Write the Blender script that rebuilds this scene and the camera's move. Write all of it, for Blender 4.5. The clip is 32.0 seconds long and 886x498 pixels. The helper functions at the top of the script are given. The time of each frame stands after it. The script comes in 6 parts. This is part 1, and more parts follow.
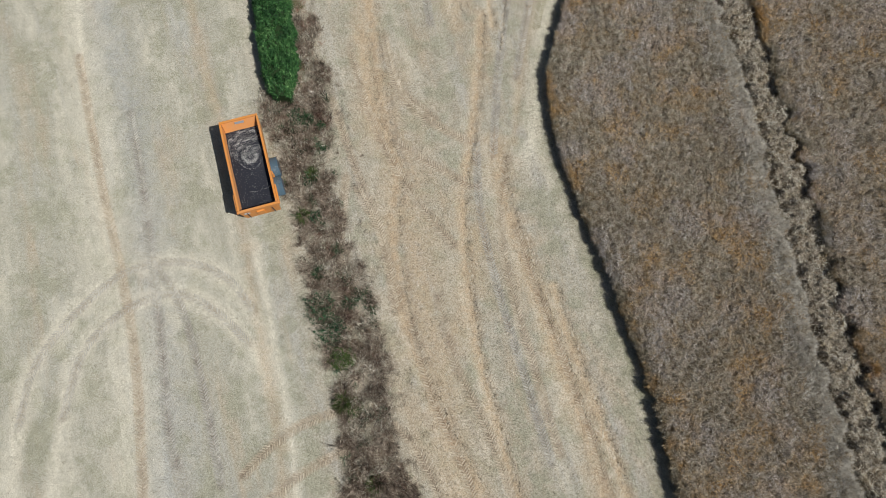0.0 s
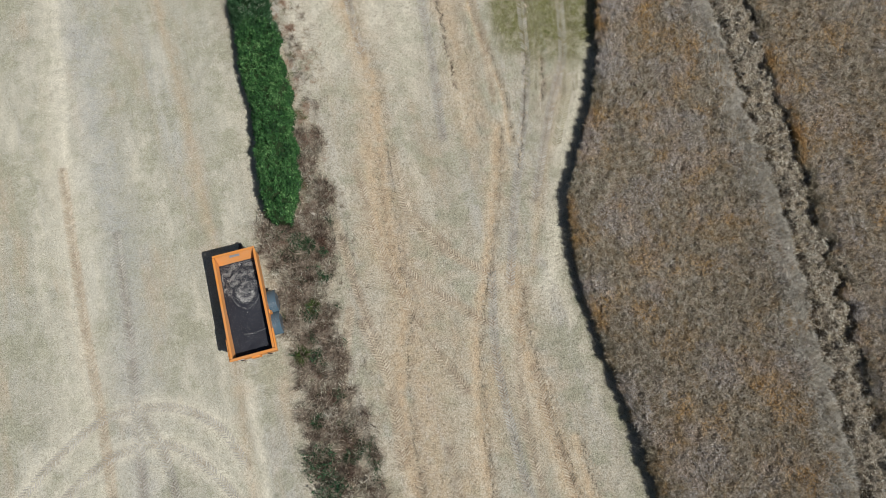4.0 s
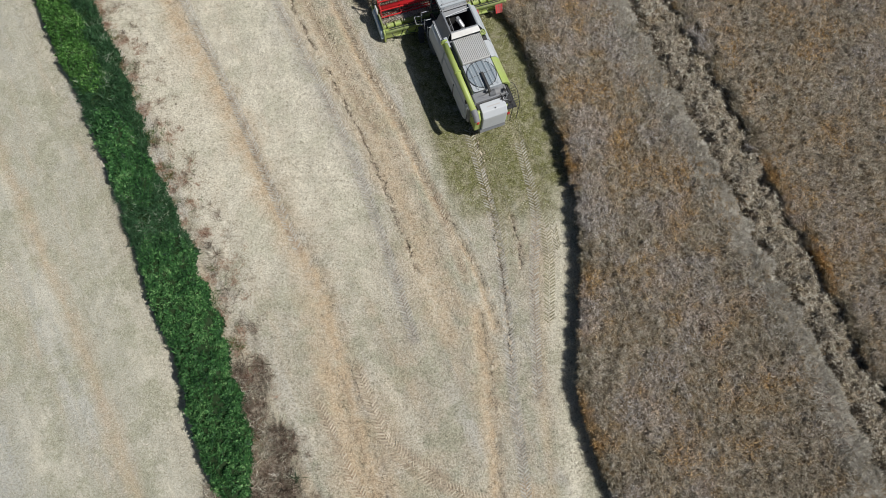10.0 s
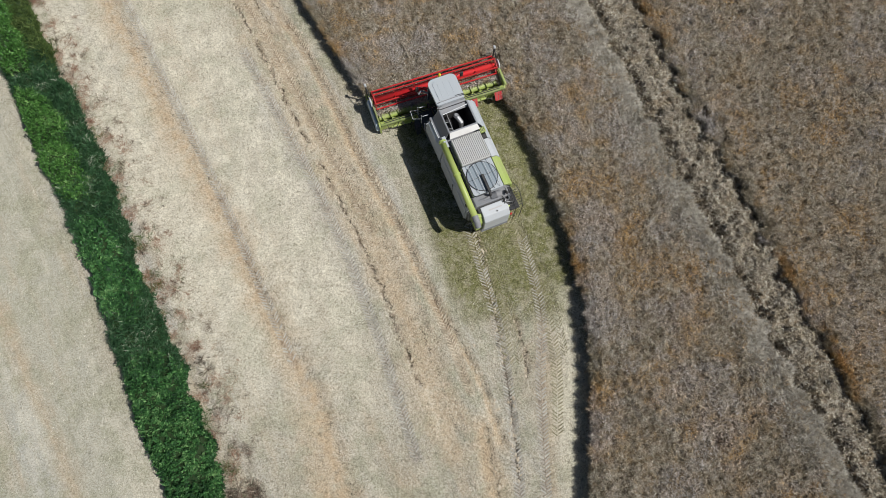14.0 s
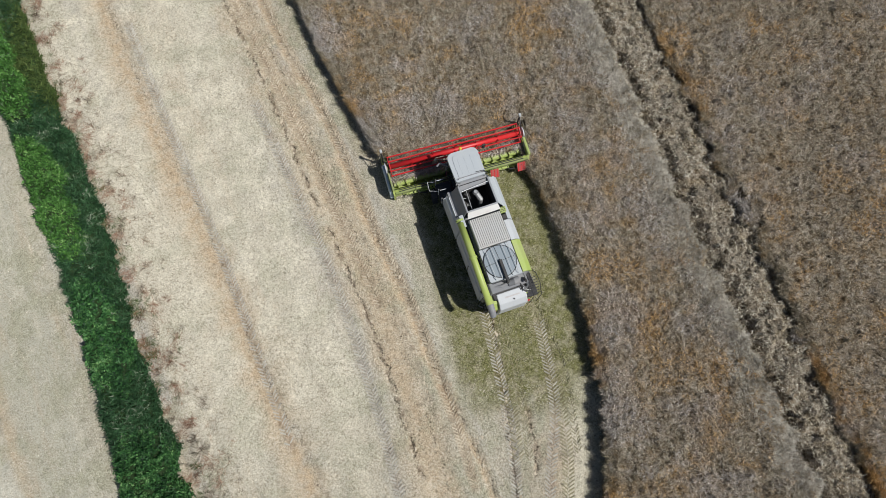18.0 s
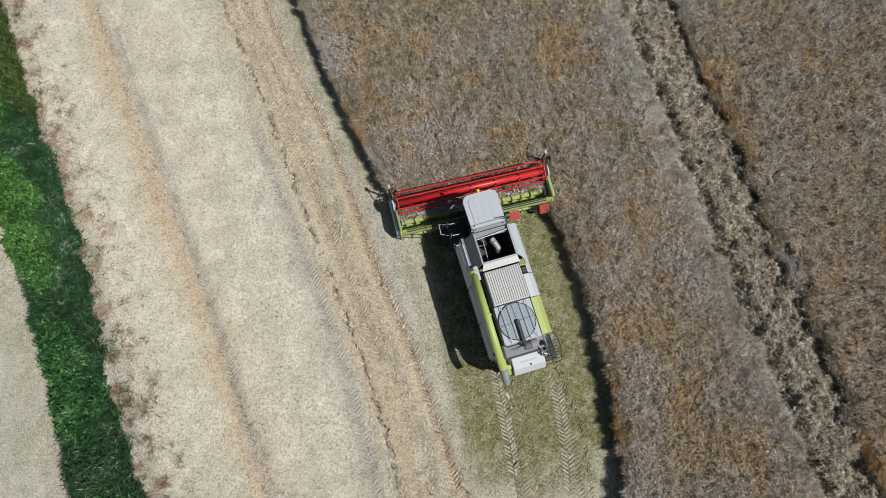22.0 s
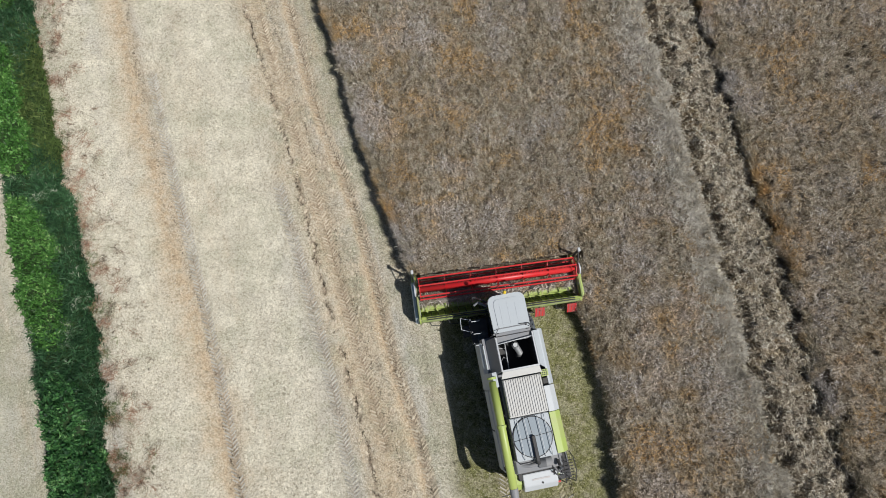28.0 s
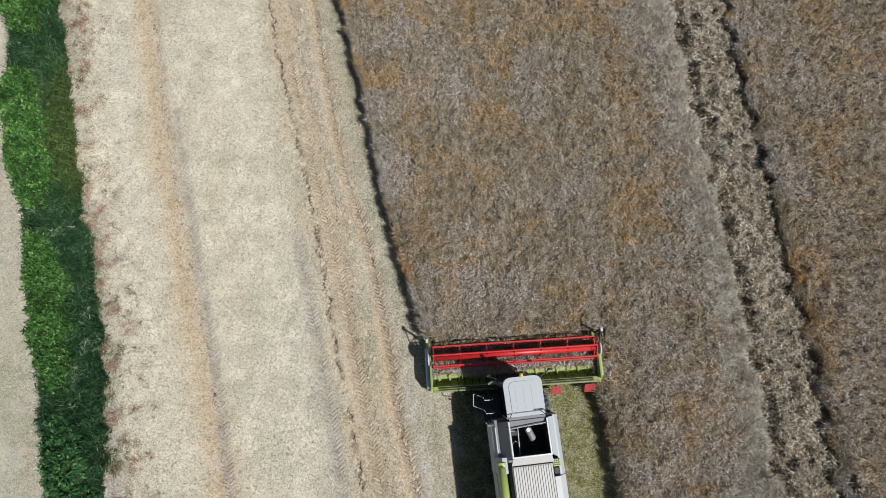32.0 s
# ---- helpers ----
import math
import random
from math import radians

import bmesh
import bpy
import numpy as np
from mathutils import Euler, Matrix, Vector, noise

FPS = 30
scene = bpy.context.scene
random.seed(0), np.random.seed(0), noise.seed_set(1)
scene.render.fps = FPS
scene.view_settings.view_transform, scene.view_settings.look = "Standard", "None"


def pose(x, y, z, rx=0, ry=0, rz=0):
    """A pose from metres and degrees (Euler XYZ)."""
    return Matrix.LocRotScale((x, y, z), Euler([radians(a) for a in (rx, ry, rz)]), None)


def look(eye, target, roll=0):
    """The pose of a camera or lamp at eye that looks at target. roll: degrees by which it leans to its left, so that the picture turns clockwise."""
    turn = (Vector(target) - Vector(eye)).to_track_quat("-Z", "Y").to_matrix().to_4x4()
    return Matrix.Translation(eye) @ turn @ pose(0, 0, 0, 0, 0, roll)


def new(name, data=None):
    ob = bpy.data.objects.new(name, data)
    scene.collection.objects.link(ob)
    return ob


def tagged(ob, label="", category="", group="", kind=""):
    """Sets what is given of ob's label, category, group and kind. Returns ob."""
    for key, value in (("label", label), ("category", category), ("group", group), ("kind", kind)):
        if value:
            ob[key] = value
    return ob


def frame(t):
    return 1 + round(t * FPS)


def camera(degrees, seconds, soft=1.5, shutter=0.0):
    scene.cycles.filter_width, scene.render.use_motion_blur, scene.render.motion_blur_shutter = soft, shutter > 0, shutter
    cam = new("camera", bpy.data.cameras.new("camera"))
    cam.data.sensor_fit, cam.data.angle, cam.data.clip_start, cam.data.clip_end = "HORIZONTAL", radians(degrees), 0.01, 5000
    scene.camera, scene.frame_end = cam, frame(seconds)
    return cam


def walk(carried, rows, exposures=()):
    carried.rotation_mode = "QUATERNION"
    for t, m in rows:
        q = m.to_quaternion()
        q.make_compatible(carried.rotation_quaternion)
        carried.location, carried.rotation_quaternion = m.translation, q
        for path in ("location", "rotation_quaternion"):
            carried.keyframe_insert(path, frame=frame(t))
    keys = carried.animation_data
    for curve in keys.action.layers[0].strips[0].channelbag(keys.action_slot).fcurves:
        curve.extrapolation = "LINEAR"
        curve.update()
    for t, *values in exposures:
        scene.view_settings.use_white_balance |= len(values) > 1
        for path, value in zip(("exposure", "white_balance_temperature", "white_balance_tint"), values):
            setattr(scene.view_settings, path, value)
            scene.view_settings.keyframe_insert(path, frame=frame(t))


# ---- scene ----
cam = camera(74.7, 32.0, soft=0.6)
PATH = [
    (0, (0.88, -1.362, 37.567), (0.896, -0.917, 35.618), 4.4),
    (0.5, (0.741, 0.151, 37.219), (0.753, 0.602, 35.271), 4.6),
    (1, (0.474, 1.971, 36.89), (0.487, 2.415, 34.94), 5.5),
    (1.5, (0.324, 2.919, 36.563), (0.333, 3.375, 34.616), 5.4),
    (2, (0.342, 3.511, 36.408), (0.34, 3.976, 34.463), 4.2),
    (2.5, (0.146, 4.361, 36.429), (0.148, 4.821, 34.483), 4.7),
    (3, (-0.026, 5.416, 36.455), (-0.021, 5.876, 34.509), 4.8),
    (3.5, (-0.219, 6.292, 36.456), (-0.207, 6.76, 34.512), 5.2),
    (5.5, (-0.537, 11.121, 34.705), (-0.488, 11.63, 32.772), 5.5),
    (6, (-0.561, 12.69, 34.132), (-0.501, 13.192, 32.197), 5.8),
    (6.5, (-0.474, 13.94, 33.639), (-0.408, 14.441, 31.704), 5.5),
    (7, (-0.567, 15.285, 33.03), (-0.483, 15.787, 31.096), 6.4),
    (7.2, (-0.648, 15.871, 32.885), (-0.563, 16.358, 30.947), 6.2),
    (7.5, (-0.64, 16.417, 32.827), (-0.544, 16.907, 30.89), 7.2),
    (8, (-0.596, 17.194, 32.789), (-0.491, 17.684, 30.853), 7.2),
    (8.5, (-0.549, 17.99, 32.779), (-0.437, 18.482, 30.843), 7.3),
    (8.8, (-0.437, 18.583, 32.735), (-0.327, 19.081, 30.801), 6.5),
    (9, (-0.42, 18.929, 32.755), (-0.303, 19.424, 30.82), 6.9),
    (9.5, (-0.366, 19.73, 32.734), (-0.242, 20.225, 30.8), 7.1),
    (10, (-0.405, 20.493, 32.63), (-0.268, 20.994, 30.698), 7.6),
    (10.5, (-0.315, 21.288, 32.631), (-0.174, 21.786, 30.699), 7.6),
    (11, (-0.352, 22.241, 32.655), (-0.201, 22.732, 30.722), 8.4),
    (11.5, (-0.126, 22.785, 32.672), (0.019, 23.285, 30.741), 7.2),
    (12, (0.007, 23.479, 32.649), (0.151, 23.986, 30.719), 6.8),
    (12.5, (0.077, 24.151, 32.654), (0.221, 24.661, 30.725), 6.8),
    (13, (0.154, 24.981, 32.646), (0.298, 25.49, 30.718), 6.9),
    (13.5, (0.247, 25.625, 32.645), (0.391, 26.139, 30.718), 6.7),
    (14, (0.482, 26.6, 32.696), (0.617, 27.105, 30.766), 6.2),
    (14.5, (0.55, 27.427, 32.754), (0.681, 27.926, 30.821), 6.3),
    (15, (0.737, 28.26, 32.765), (0.859, 28.757, 30.832), 5.9),
    (15.5, (0.791, 28.893, 32.725), (0.91, 29.394, 30.793), 5.8),
    (17.5, (0.82, 31.128, 32.463), (0.93, 31.623, 30.528), 6.4),
    (18, (0.931, 31.722, 32.103), (1.033, 32.208, 30.166), 6.1),
    (18.5, (0.943, 32.225, 31.775), (1.043, 32.703, 29.835), 6.2),
    (19, (0.946, 32.674, 31.382), (1.045, 33.144, 29.441), 6.5),
    (19.5, (0.994, 33.091, 31.04), (1.088, 33.557, 29.097), 6.5),
    (20, (1.015, 33.488, 30.65), (1.105, 33.954, 28.707), 6.5),
    (20.5, (0.942, 33.863, 30.289), (1.034, 34.33, 28.346), 6.9),
    (21, (0.967, 34.394, 29.833), (1.056, 34.859, 27.889), 7.0),
    (21.5, (0.942, 34.774, 29.588), (1.03, 35.243, 27.646), 7.2),
    (22, (1.024, 35.26, 29.563), (1.105, 35.726, 27.619), 6.8),
    (22.5, (1.082, 35.734, 29.592), (1.156, 36.191, 27.646), 6.6),
    (23, (1.096, 36.141, 29.561), (1.164, 36.594, 27.614), 6.4),
    (23.5, (1.073, 36.47, 29.528), (1.137, 36.923, 27.581), 6.4),
    (24, (1.021, 36.765, 29.491), (1.081, 37.223, 27.545), 6.3),
    (24.5, (0.997, 37.075, 29.477), (1.054, 37.532, 27.53), 6.3),
    (25, (1.023, 37.436, 29.47), (1.071, 37.893, 27.524), 5.8),
    (25.5, (1.04, 37.741, 29.439), (1.081, 38.2, 27.493), 5.4),
    (27.5, (0.871, 39.491, 29.41), (0.896, 39.951, 27.464), 5.2),
    (28, (0.79, 39.976, 29.41), (0.811, 40.435, 27.463), 5.2),
    (28.5, (0.715, 40.385, 29.391), (0.731, 40.843, 27.444), 5.1),
    (29, (0.657, 40.764, 29.362), (0.665, 41.225, 27.416), 4.9),
    (29.5, (0.627, 41.207, 29.351), (0.63, 41.664, 27.404), 4.5),
    (30, (0.543, 41.531, 29.327), (0.539, 41.994, 27.381), 4.4),
    (30.5, (0.474, 41.945, 29.294), (0.463, 42.407, 27.348), 4.1),
    (31, (0.411, 42.465, 29.281), (0.393, 42.923, 27.334), 3.7),
    (31.5, (0.378, 42.945, 29.282), (0.353, 43.397, 27.334), 3.2),
    (32, (0.313, 43.404, 29.295), (0.281, 43.852, 27.346), 2.8),
]
walk(cam, [(t, look(eye, target, roll)) for t, eye, target, roll in PATH],
     [(0, -0.13), (6, -0.1), (13, -0.04), (19, -0.01), (25, 0.02), (28, 0.04), (32, 0.04)])

# ---- light ----
SUN_EL, SUN_AZ = 54.0, -25.2          # the sun's height, and its bearing from +x towards +y
sun_way = Vector((math.cos(radians(SUN_EL)) * math.cos(radians(SUN_AZ)), math.cos(radians(SUN_EL)) * math.sin(radians(SUN_AZ)), math.sin(radians(SUN_EL))))
world = bpy.data.worlds.new("sky")
scene.world = world
world.use_nodes = True
wn = world.node_tree.nodes
sky = wn.new("ShaderNodeTexSky")
sky.sky_type, sky.sun_disc, sky.sun_elevation = "NISHITA", False, radians(SUN_EL)
sky.sun_rotation = radians(90 - SUN_AZ)
wn["Background"].inputs["Strength"].default_value = 0.042
world.node_tree.links.new(sky.outputs[0], wn["Background"].inputs[0])
sun = new("sun", bpy.data.lights.new("sun", "SUN"))
sun.data.energy, sun.data.angle, sun.data.color = 4.4, radians(0.53), (1.0, 0.982, 0.95)
sun.matrix_world = look(sun_way * 100, (0, 0, 0))

# ---- materials ----
def nodes_of(name):
    m = bpy.data.materials.new(name)
    m.use_nodes = True
    nt = m.node_tree
    return m, nt, nt.nodes["Principled BSDF"]


def link(nt, a, b):
    nt.links.new(a, b)


def tex_noise(nt, scale, detail=3.0, rough=0.6, vec=None, distortion=0.0):
    n = nt.nodes.new("ShaderNodeTexNoise")
    n.inputs["Scale"].default_value, n.inputs["Detail"].default_value = scale, detail
    n.inputs["Roughness"].default_value, n.inputs["Distortion"].default_value = rough, distortion
    if vec:
        link(nt, vec, n.inputs["Vector"])
    return n.outputs["Fac"]


def ramp(nt, fac, stops):
    r = nt.nodes.new("ShaderNodeValToRGB")
    el = r.color_ramp.elements
    while len(el) < len(stops):
        el.new(0.5)
    for e, (p, c) in zip(el, stops):
        e.position, e.color = p, (*c, 1) if len(c) == 3 else c
    link(nt, fac, r.inputs[0])
    return r.outputs[0]


def mix(nt, fac, a, b, kind="MIX"):
    m = nt.nodes.new("ShaderNodeMix")
    m.data_type, m.blend_type = "RGBA", kind
    for v, s in ((fac, m.inputs[0]), (a, m.inputs[6]), (b, m.inputs[7])):
        if isinstance(v, (int, float)):
            s.default_value = v
        elif isinstance(v, tuple):
            s.default_value = (*v, 1)
        else:
            link(nt, v, s)
    return m.outputs[2]


def sums(nt, op, a, b, clamp=False):
    m = nt.nodes.new("ShaderNodeMath")
    m.operation, m.use_clamp = op, clamp
    for v, s in ((a, m.inputs[0]), (b, m.inputs[1])):
        if isinstance(v, (int, float)):
            s.default_value = v
        else:
            link(nt, v, s)
    return m.outputs[0]


def coords(nt):
    g = nt.nodes.new("ShaderNodeNewGeometry")
    return g.outputs["Position"]


def local(nt):
    return nt.nodes.new("ShaderNodeTexCoord").outputs["Object"]


def bump(nt, p, height, strength, dist):
    b = nt.nodes.new("ShaderNodeBump")
    b.inputs["Strength"].default_value, b.inputs["Distance"].default_value = strength, dist
    link(nt, height, b.inputs["Height"])
    link(nt, b.outputs[0], p.inputs["Normal"])


def attribute(nt, name):
    a = nt.nodes.new("ShaderNodeAttribute")
    a.attribute_name = name
    return a.outputs["Fac"]


def painted(name, col, rough=0.4, metal=0.0, dust=0.35, dust_col=(0.42, 0.36, 0.27), spec=0.5, dirt_scale=1.3):
    """Paint or metal with harvest dust and fine grime on it."""
    m, nt, p = nodes_of(name)
    v = local(nt)
    big = tex_noise(nt, dirt_scale, 4, 0.65, v)
    fine = tex_noise(nt, 38, 3, 0.6, v)
    d = sums(nt, "MULTIPLY", ramp(nt, big, [(0.38, (0, 0, 0)), (0.72, (1, 1, 1))]), dust)
    c = mix(nt, d, col, dust_col)
    c = mix(nt, 0.10, c, ramp(nt, fine, [(0.3, (0.3, 0.3, 0.3)), (0.7, (1, 1, 1))]), "MULTIPLY")
    link(nt, c, p.inputs["Base Color"])
    link(nt, sums(nt, "ADD", sums(nt, "MULTIPLY", big, 0.25), rough), p.inputs["Roughness"])
    p.inputs["Metallic"].default_value = metal
    p.inputs["Specular IOR Level"].default_value = spec
    bump(nt, p, fine, 0.12, 0.004)
    return m


def strands(name, stops, hue_scale, patches=None, rough=0.75, spread=0.55, clump=0.0, second=None):
    """Straw, stalks or leaves: a colour for each piece, shifted by wide patches."""
    m, nt, p = nodes_of(name)
    g = nt.nodes.new("ShaderNodeNewGeometry")
    wide = tex_noise(nt, hue_scale, 4, 0.7, g.outputs["Position"])
    each = g.outputs["Random Per Island"]
    f = sums(nt, "ADD", sums(nt, "MULTIPLY", each, spread), sums(nt, "MULTIPLY", sums(nt, "SUBTRACT", wide, 0.25), 2 * (1 - spread)), True)
    if clump:
        f = sums(nt, "ADD", f, sums(nt, "MULTIPLY", sums(nt, "SUBTRACT", tex_noise(nt, clump, 3, 0.7, g.outputs["Position"]), 0.5), 1.75), True)
    c = ramp(nt, f, stops)
    for k, patch in enumerate((patches, second)):
        if not patch:
            continue
        scale, lo, hi, col, amount = patch
        sh = nt.nodes.new("ShaderNodeVectorMath")
        sh.inputs[1].default_value = (37.0 * k, 11.0 * k, 0)
        link(nt, g.outputs["Position"], sh.inputs[0])
        w = ramp(nt, tex_noise(nt, scale, 4, 0.72, sh.outputs[0]), [(lo, (0, 0, 0)), (hi, (1, 1, 1))])
        tone = mix(nt, 0.55, col, sums(nt, "MULTIPLY", each, 1.6), "MULTIPLY")
        c = mix(nt, sums(nt, "MULTIPLY", w, amount), c, tone)
    link(nt, c, p.inputs["Base Color"])
    p.inputs["Roughness"].default_value = rough
    p.inputs["Specular IOR Level"].default_value = 0.25
    return m


def ground_material():
    m, nt, p = nodes_of("stubble_ground")
    v = coords(nt)
    fine = tex_noise(nt, 16, 5, 0.75, v, 0.6)
    mid = tex_noise(nt, 1.7, 5, 0.7, v)
    wide = tex_noise(nt, 0.16, 4, 0.6, v)
    straw = ramp(nt, fine, [(0.35, (0.19, 0.165, 0.115)), (0.44, (0.42, 0.38, 0.295)), (0.54, (0.53, 0.485, 0.385)), (0.64, (0.70, 0.65, 0.545))])
    c = mix(nt, ramp(nt, mid, [(0.36, (0, 0, 0)), (0.66, (0.75, 0.75, 0.75))]), straw, ramp(nt, fine, [(0.37, (0.16, 0.153, 0.12)), (0.5, (0.38, 0.37, 0.31)), (0.64, (0.57, 0.55, 0.475))]))
    c = mix(nt, ramp(nt, wide, [(0.42, (0, 0, 0)), (0.62, (0.5, 0.5, 0.5))]), c, ramp(nt, fine, [(0.37, (0.22, 0.185, 0.125)), (0.6, (0.55, 0.485, 0.37))]))
    soil = ramp(nt, fine, [(0.36, (0.23, 0.165, 0.10)), (0.45, (0.42, 0.322, 0.21)), (0.55, (0.56, 0.44, 0.30)), (0.66, (0.69, 0.57, 0.42))])
    grey = ramp(nt, fine, [(0.36, (0.20, 0.20, 0.185)), (0.48, (0.41, 0.41, 0.39)), (0.66, (0.60, 0.60, 0.575))])
    chaff = ramp(nt, fine, [(0.36, (0.46, 0.42, 0.32)), (0.47, (0.68, 0.63, 0.50)), (0.62, (0.86, 0.82, 0.70))])
    green = ramp(nt, fine, [(0.36, (0.055, 0.052, 0.02)), (0.48, (0.145, 0.146, 0.055)), (0.58, (0.27, 0.265, 0.125)), (0.68, (0.45, 0.43, 0.26))])
    # dead litter in the weed strip; also the painted shade of ruts and cracks
    litter_and_shade = ramp(nt, fine, [(0.36, (0.04, 0.026, 0.018)), (0.5, (0.13, 0.085, 0.058)), (0.66, (0.30, 0.22, 0.16))])
    mp = nt.nodes.new("ShaderNodeMapping")
    mp.vector_type = "TEXTURE"
    mp.inputs["Rotation"].default_value, mp.inputs["Scale"].default_value = (0, 0, radians(19.5)), (2.3, 15.0, 1.0)
    link(nt, v, mp.inputs["Vector"])
    streak = tex_noise(nt, 1.0, 4, 0.65, mp.outputs[0])
    mp2 = nt.nodes.new("ShaderNodeMapping")
    mp2.vector_type = "TEXTURE"
    mp2.inputs["Rotation"].default_value, mp2.inputs["Scale"].default_value, mp2.inputs["Location"].default_value = (0, 0, radians(19.5)), (2.2, 26.0, 1.0), (31.0, 7.0, 0)
    link(nt, v, mp2.inputs["Vector"])
    streak2 = tex_noise(nt, 1.0, 4, 0.65, mp2.outputs[0])
    c = mix(nt, sums(nt, "MULTIPLY", attribute(nt, "west"), 0.7), c, ramp(nt, fine, [(0.35, (0.21, 0.205, 0.15)), (0.45, (0.38, 0.373, 0.30)), (0.56, (0.48, 0.472, 0.39)), (0.68, (0.60, 0.59, 0.51))]))
    c = mix(nt, ramp(nt, streak, [(0.50, (0, 0, 0)), (0.66, (0.5, 0.5, 0.5))]), c, chaff)
    c = mix(nt, ramp(nt, streak, [(0.34, (0.5, 0.5, 0.5)), (0.47, (0, 0, 0))]), c, soil)
    c = mix(nt, ramp(nt, streak2, [(0.53, (0, 0, 0)), (0.66, (0.45, 0.45, 0.45))]), c, grey)
    # olive regrowth and shed pods in uneven patches
    olive = ramp(nt, fine, [(0.36, (0.155, 0.15, 0.095)), (0.5, (0.34, 0.335, 0.24)), (0.64, (0.51, 0.50, 0.385))])
    c = mix(nt, ramp(nt, tex_noise(nt, 0.42, 4, 0.72, v), [(0.48, (0, 0, 0)), (0.60, (0.7, 0.7, 0.7))]), c, olive)
    uneven = ramp(nt, mid, [(0.33, (0.4, 0.4, 0.4)), (0.55, (1, 1, 1))])
    for name, col, k in (("grey", grey, 0.85), ("chaff", chaff, 0.85), ("soil", soil, 1.0), ("green", green, 1.0), ("litter_and_shade", litter_and_shade, 1.0)):
        c = mix(nt, sums(nt, "MULTIPLY", sums(nt, "MULTIPLY", attribute(nt, name), uneven), k, True), c, col)
    speck = ramp(nt, tex_noise(nt, 7.5, 3, 0.72, v, 0.6), [(0.37, (0.38, 0.36, 0.32)), (0.45, (0.92, 0.92, 0.91)), (0.58, (1.08, 1.08, 1.08))])
    c = mix(nt, sums(nt, "SUBTRACT", 0.62, sums(nt, "MULTIPLY", attribute(nt, "west"), 0.4)), c, speck, "MULTIPLY")
    link(nt, c, p.inputs["Base Color"])
    p.inputs["Roughness"].default_value = 0.95
    p.inputs["Specular IOR Level"].default_value = 0.15
    bump(nt, p, sums(nt, "ADD", fine, sums(nt, "MULTIPLY", mid, 0.8)), 0.85, 0.055)
    return m


GROUND = ground_material()
STRAW = strands("loose_straw", [(0.0, (0.17, 0.147, 0.105)), (0.3, (0.42, 0.383, 0.30)), (0.65, (0.595, 0.553, 0.45)), (1.0, (0.82, 0.78, 0.685))], 0.5, (0.42, 0.48, 0.60, (0.47, 0.46, 0.335), 0.55), spread=0.75, clump=1.4)
CROP = strands("ripe_rapeseed", [(0.0, (0.115, 0.093, 0.063)), (0.3, (0.26, 0.217, 0.148)), (0.6, (0.385, 0.338, 0.25)), (1.0, (0.58, 0.545, 0.465))], 0.35, (0.42, 0.47, 0.62, (0.60, 0.36, 0.125), 0.70), spread=0.5, clump=2.6, second=(0.30, 0.49, 0.60, (0.56, 0.525, 0.515), 0.65))
LODGED = strands("lodged_stalks", [(0.0, (0.19, 0.157, 0.113)), (0.35, (0.44, 0.39, 0.30)), (1.0, (0.74, 0.70, 0.60))], 0.6, (0.9, 0.53, 0.70, (0.47, 0.355, 0.165), 0.6), spread=0.7, clump=1.6)
BLEACHED = strands("bleached_pods", [(0.0, (0.25, 0.225, 0.18)), (0.4, (0.52, 0.48, 0.405)), (1.0, (0.80, 0.765, 0.69))], 0.6, (0.9, 0.54, 0.70, (0.52, 0.40, 0.21), 0.4), spread=0.6, clump=2.0)


def core_material():
    m, nt, p = nodes_of("crop_canopy")
    v = coords(nt)
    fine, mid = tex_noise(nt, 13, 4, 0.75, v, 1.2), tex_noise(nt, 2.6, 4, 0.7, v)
    # dark gaps between stalks: shade painted into the hollows of the bump below
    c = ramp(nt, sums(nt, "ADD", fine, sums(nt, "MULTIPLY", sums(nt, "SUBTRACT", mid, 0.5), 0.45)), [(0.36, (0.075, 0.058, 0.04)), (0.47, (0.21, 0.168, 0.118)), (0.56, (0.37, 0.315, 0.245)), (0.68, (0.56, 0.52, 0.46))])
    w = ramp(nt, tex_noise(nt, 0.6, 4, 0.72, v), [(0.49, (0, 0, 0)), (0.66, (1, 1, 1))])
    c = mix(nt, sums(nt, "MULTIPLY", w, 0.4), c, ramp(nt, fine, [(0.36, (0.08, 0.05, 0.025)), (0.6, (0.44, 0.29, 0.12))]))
    link(nt, c, p.inputs["Base Color"])
    p.inputs["Roughness"].default_value = 0.85
    p.inputs["Specular IOR Level"].default_value = 0.2
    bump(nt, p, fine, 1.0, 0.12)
    return m


CROP_CORE = core_material()
LEAF = strands("hedge_leaf", [(0.0, (0.007, 0.024, 0.011)), (0.4, (0.028, 0.092, 0.027)), (0.75, (0.058, 0.168, 0.046)), (1.0, (0.18, 0.33, 0.12))], 0.5, rough=0.55, spread=0.7, clump=1.1)
LEAF_LIGHT = strands("young_leaf", [(0.0, (0.014, 0.04, 0.008)), (0.4, (0.045, 0.13, 0.026)), (0.8, (0.095, 0.235, 0.05)), (1.0, (0.25, 0.40, 0.13))], 0.5, rough=0.45, spread=0.75, clump=1.1)
LEAF_DARK = strands("nettle_leaf", [(0.0, (0.012, 0.032, 0.015)), (0.5, (0.032, 0.088, 0.036)), (0.85, (0.065, 0.15, 0.065)), (1.0, (0.28, 0.32, 0.24))], 0.5, rough=0.55, spread=0.7, clump=1.1)
# near-black body behind the leaves: the hedge's inner shade as a colour
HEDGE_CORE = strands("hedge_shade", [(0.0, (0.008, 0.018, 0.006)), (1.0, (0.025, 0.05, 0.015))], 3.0)
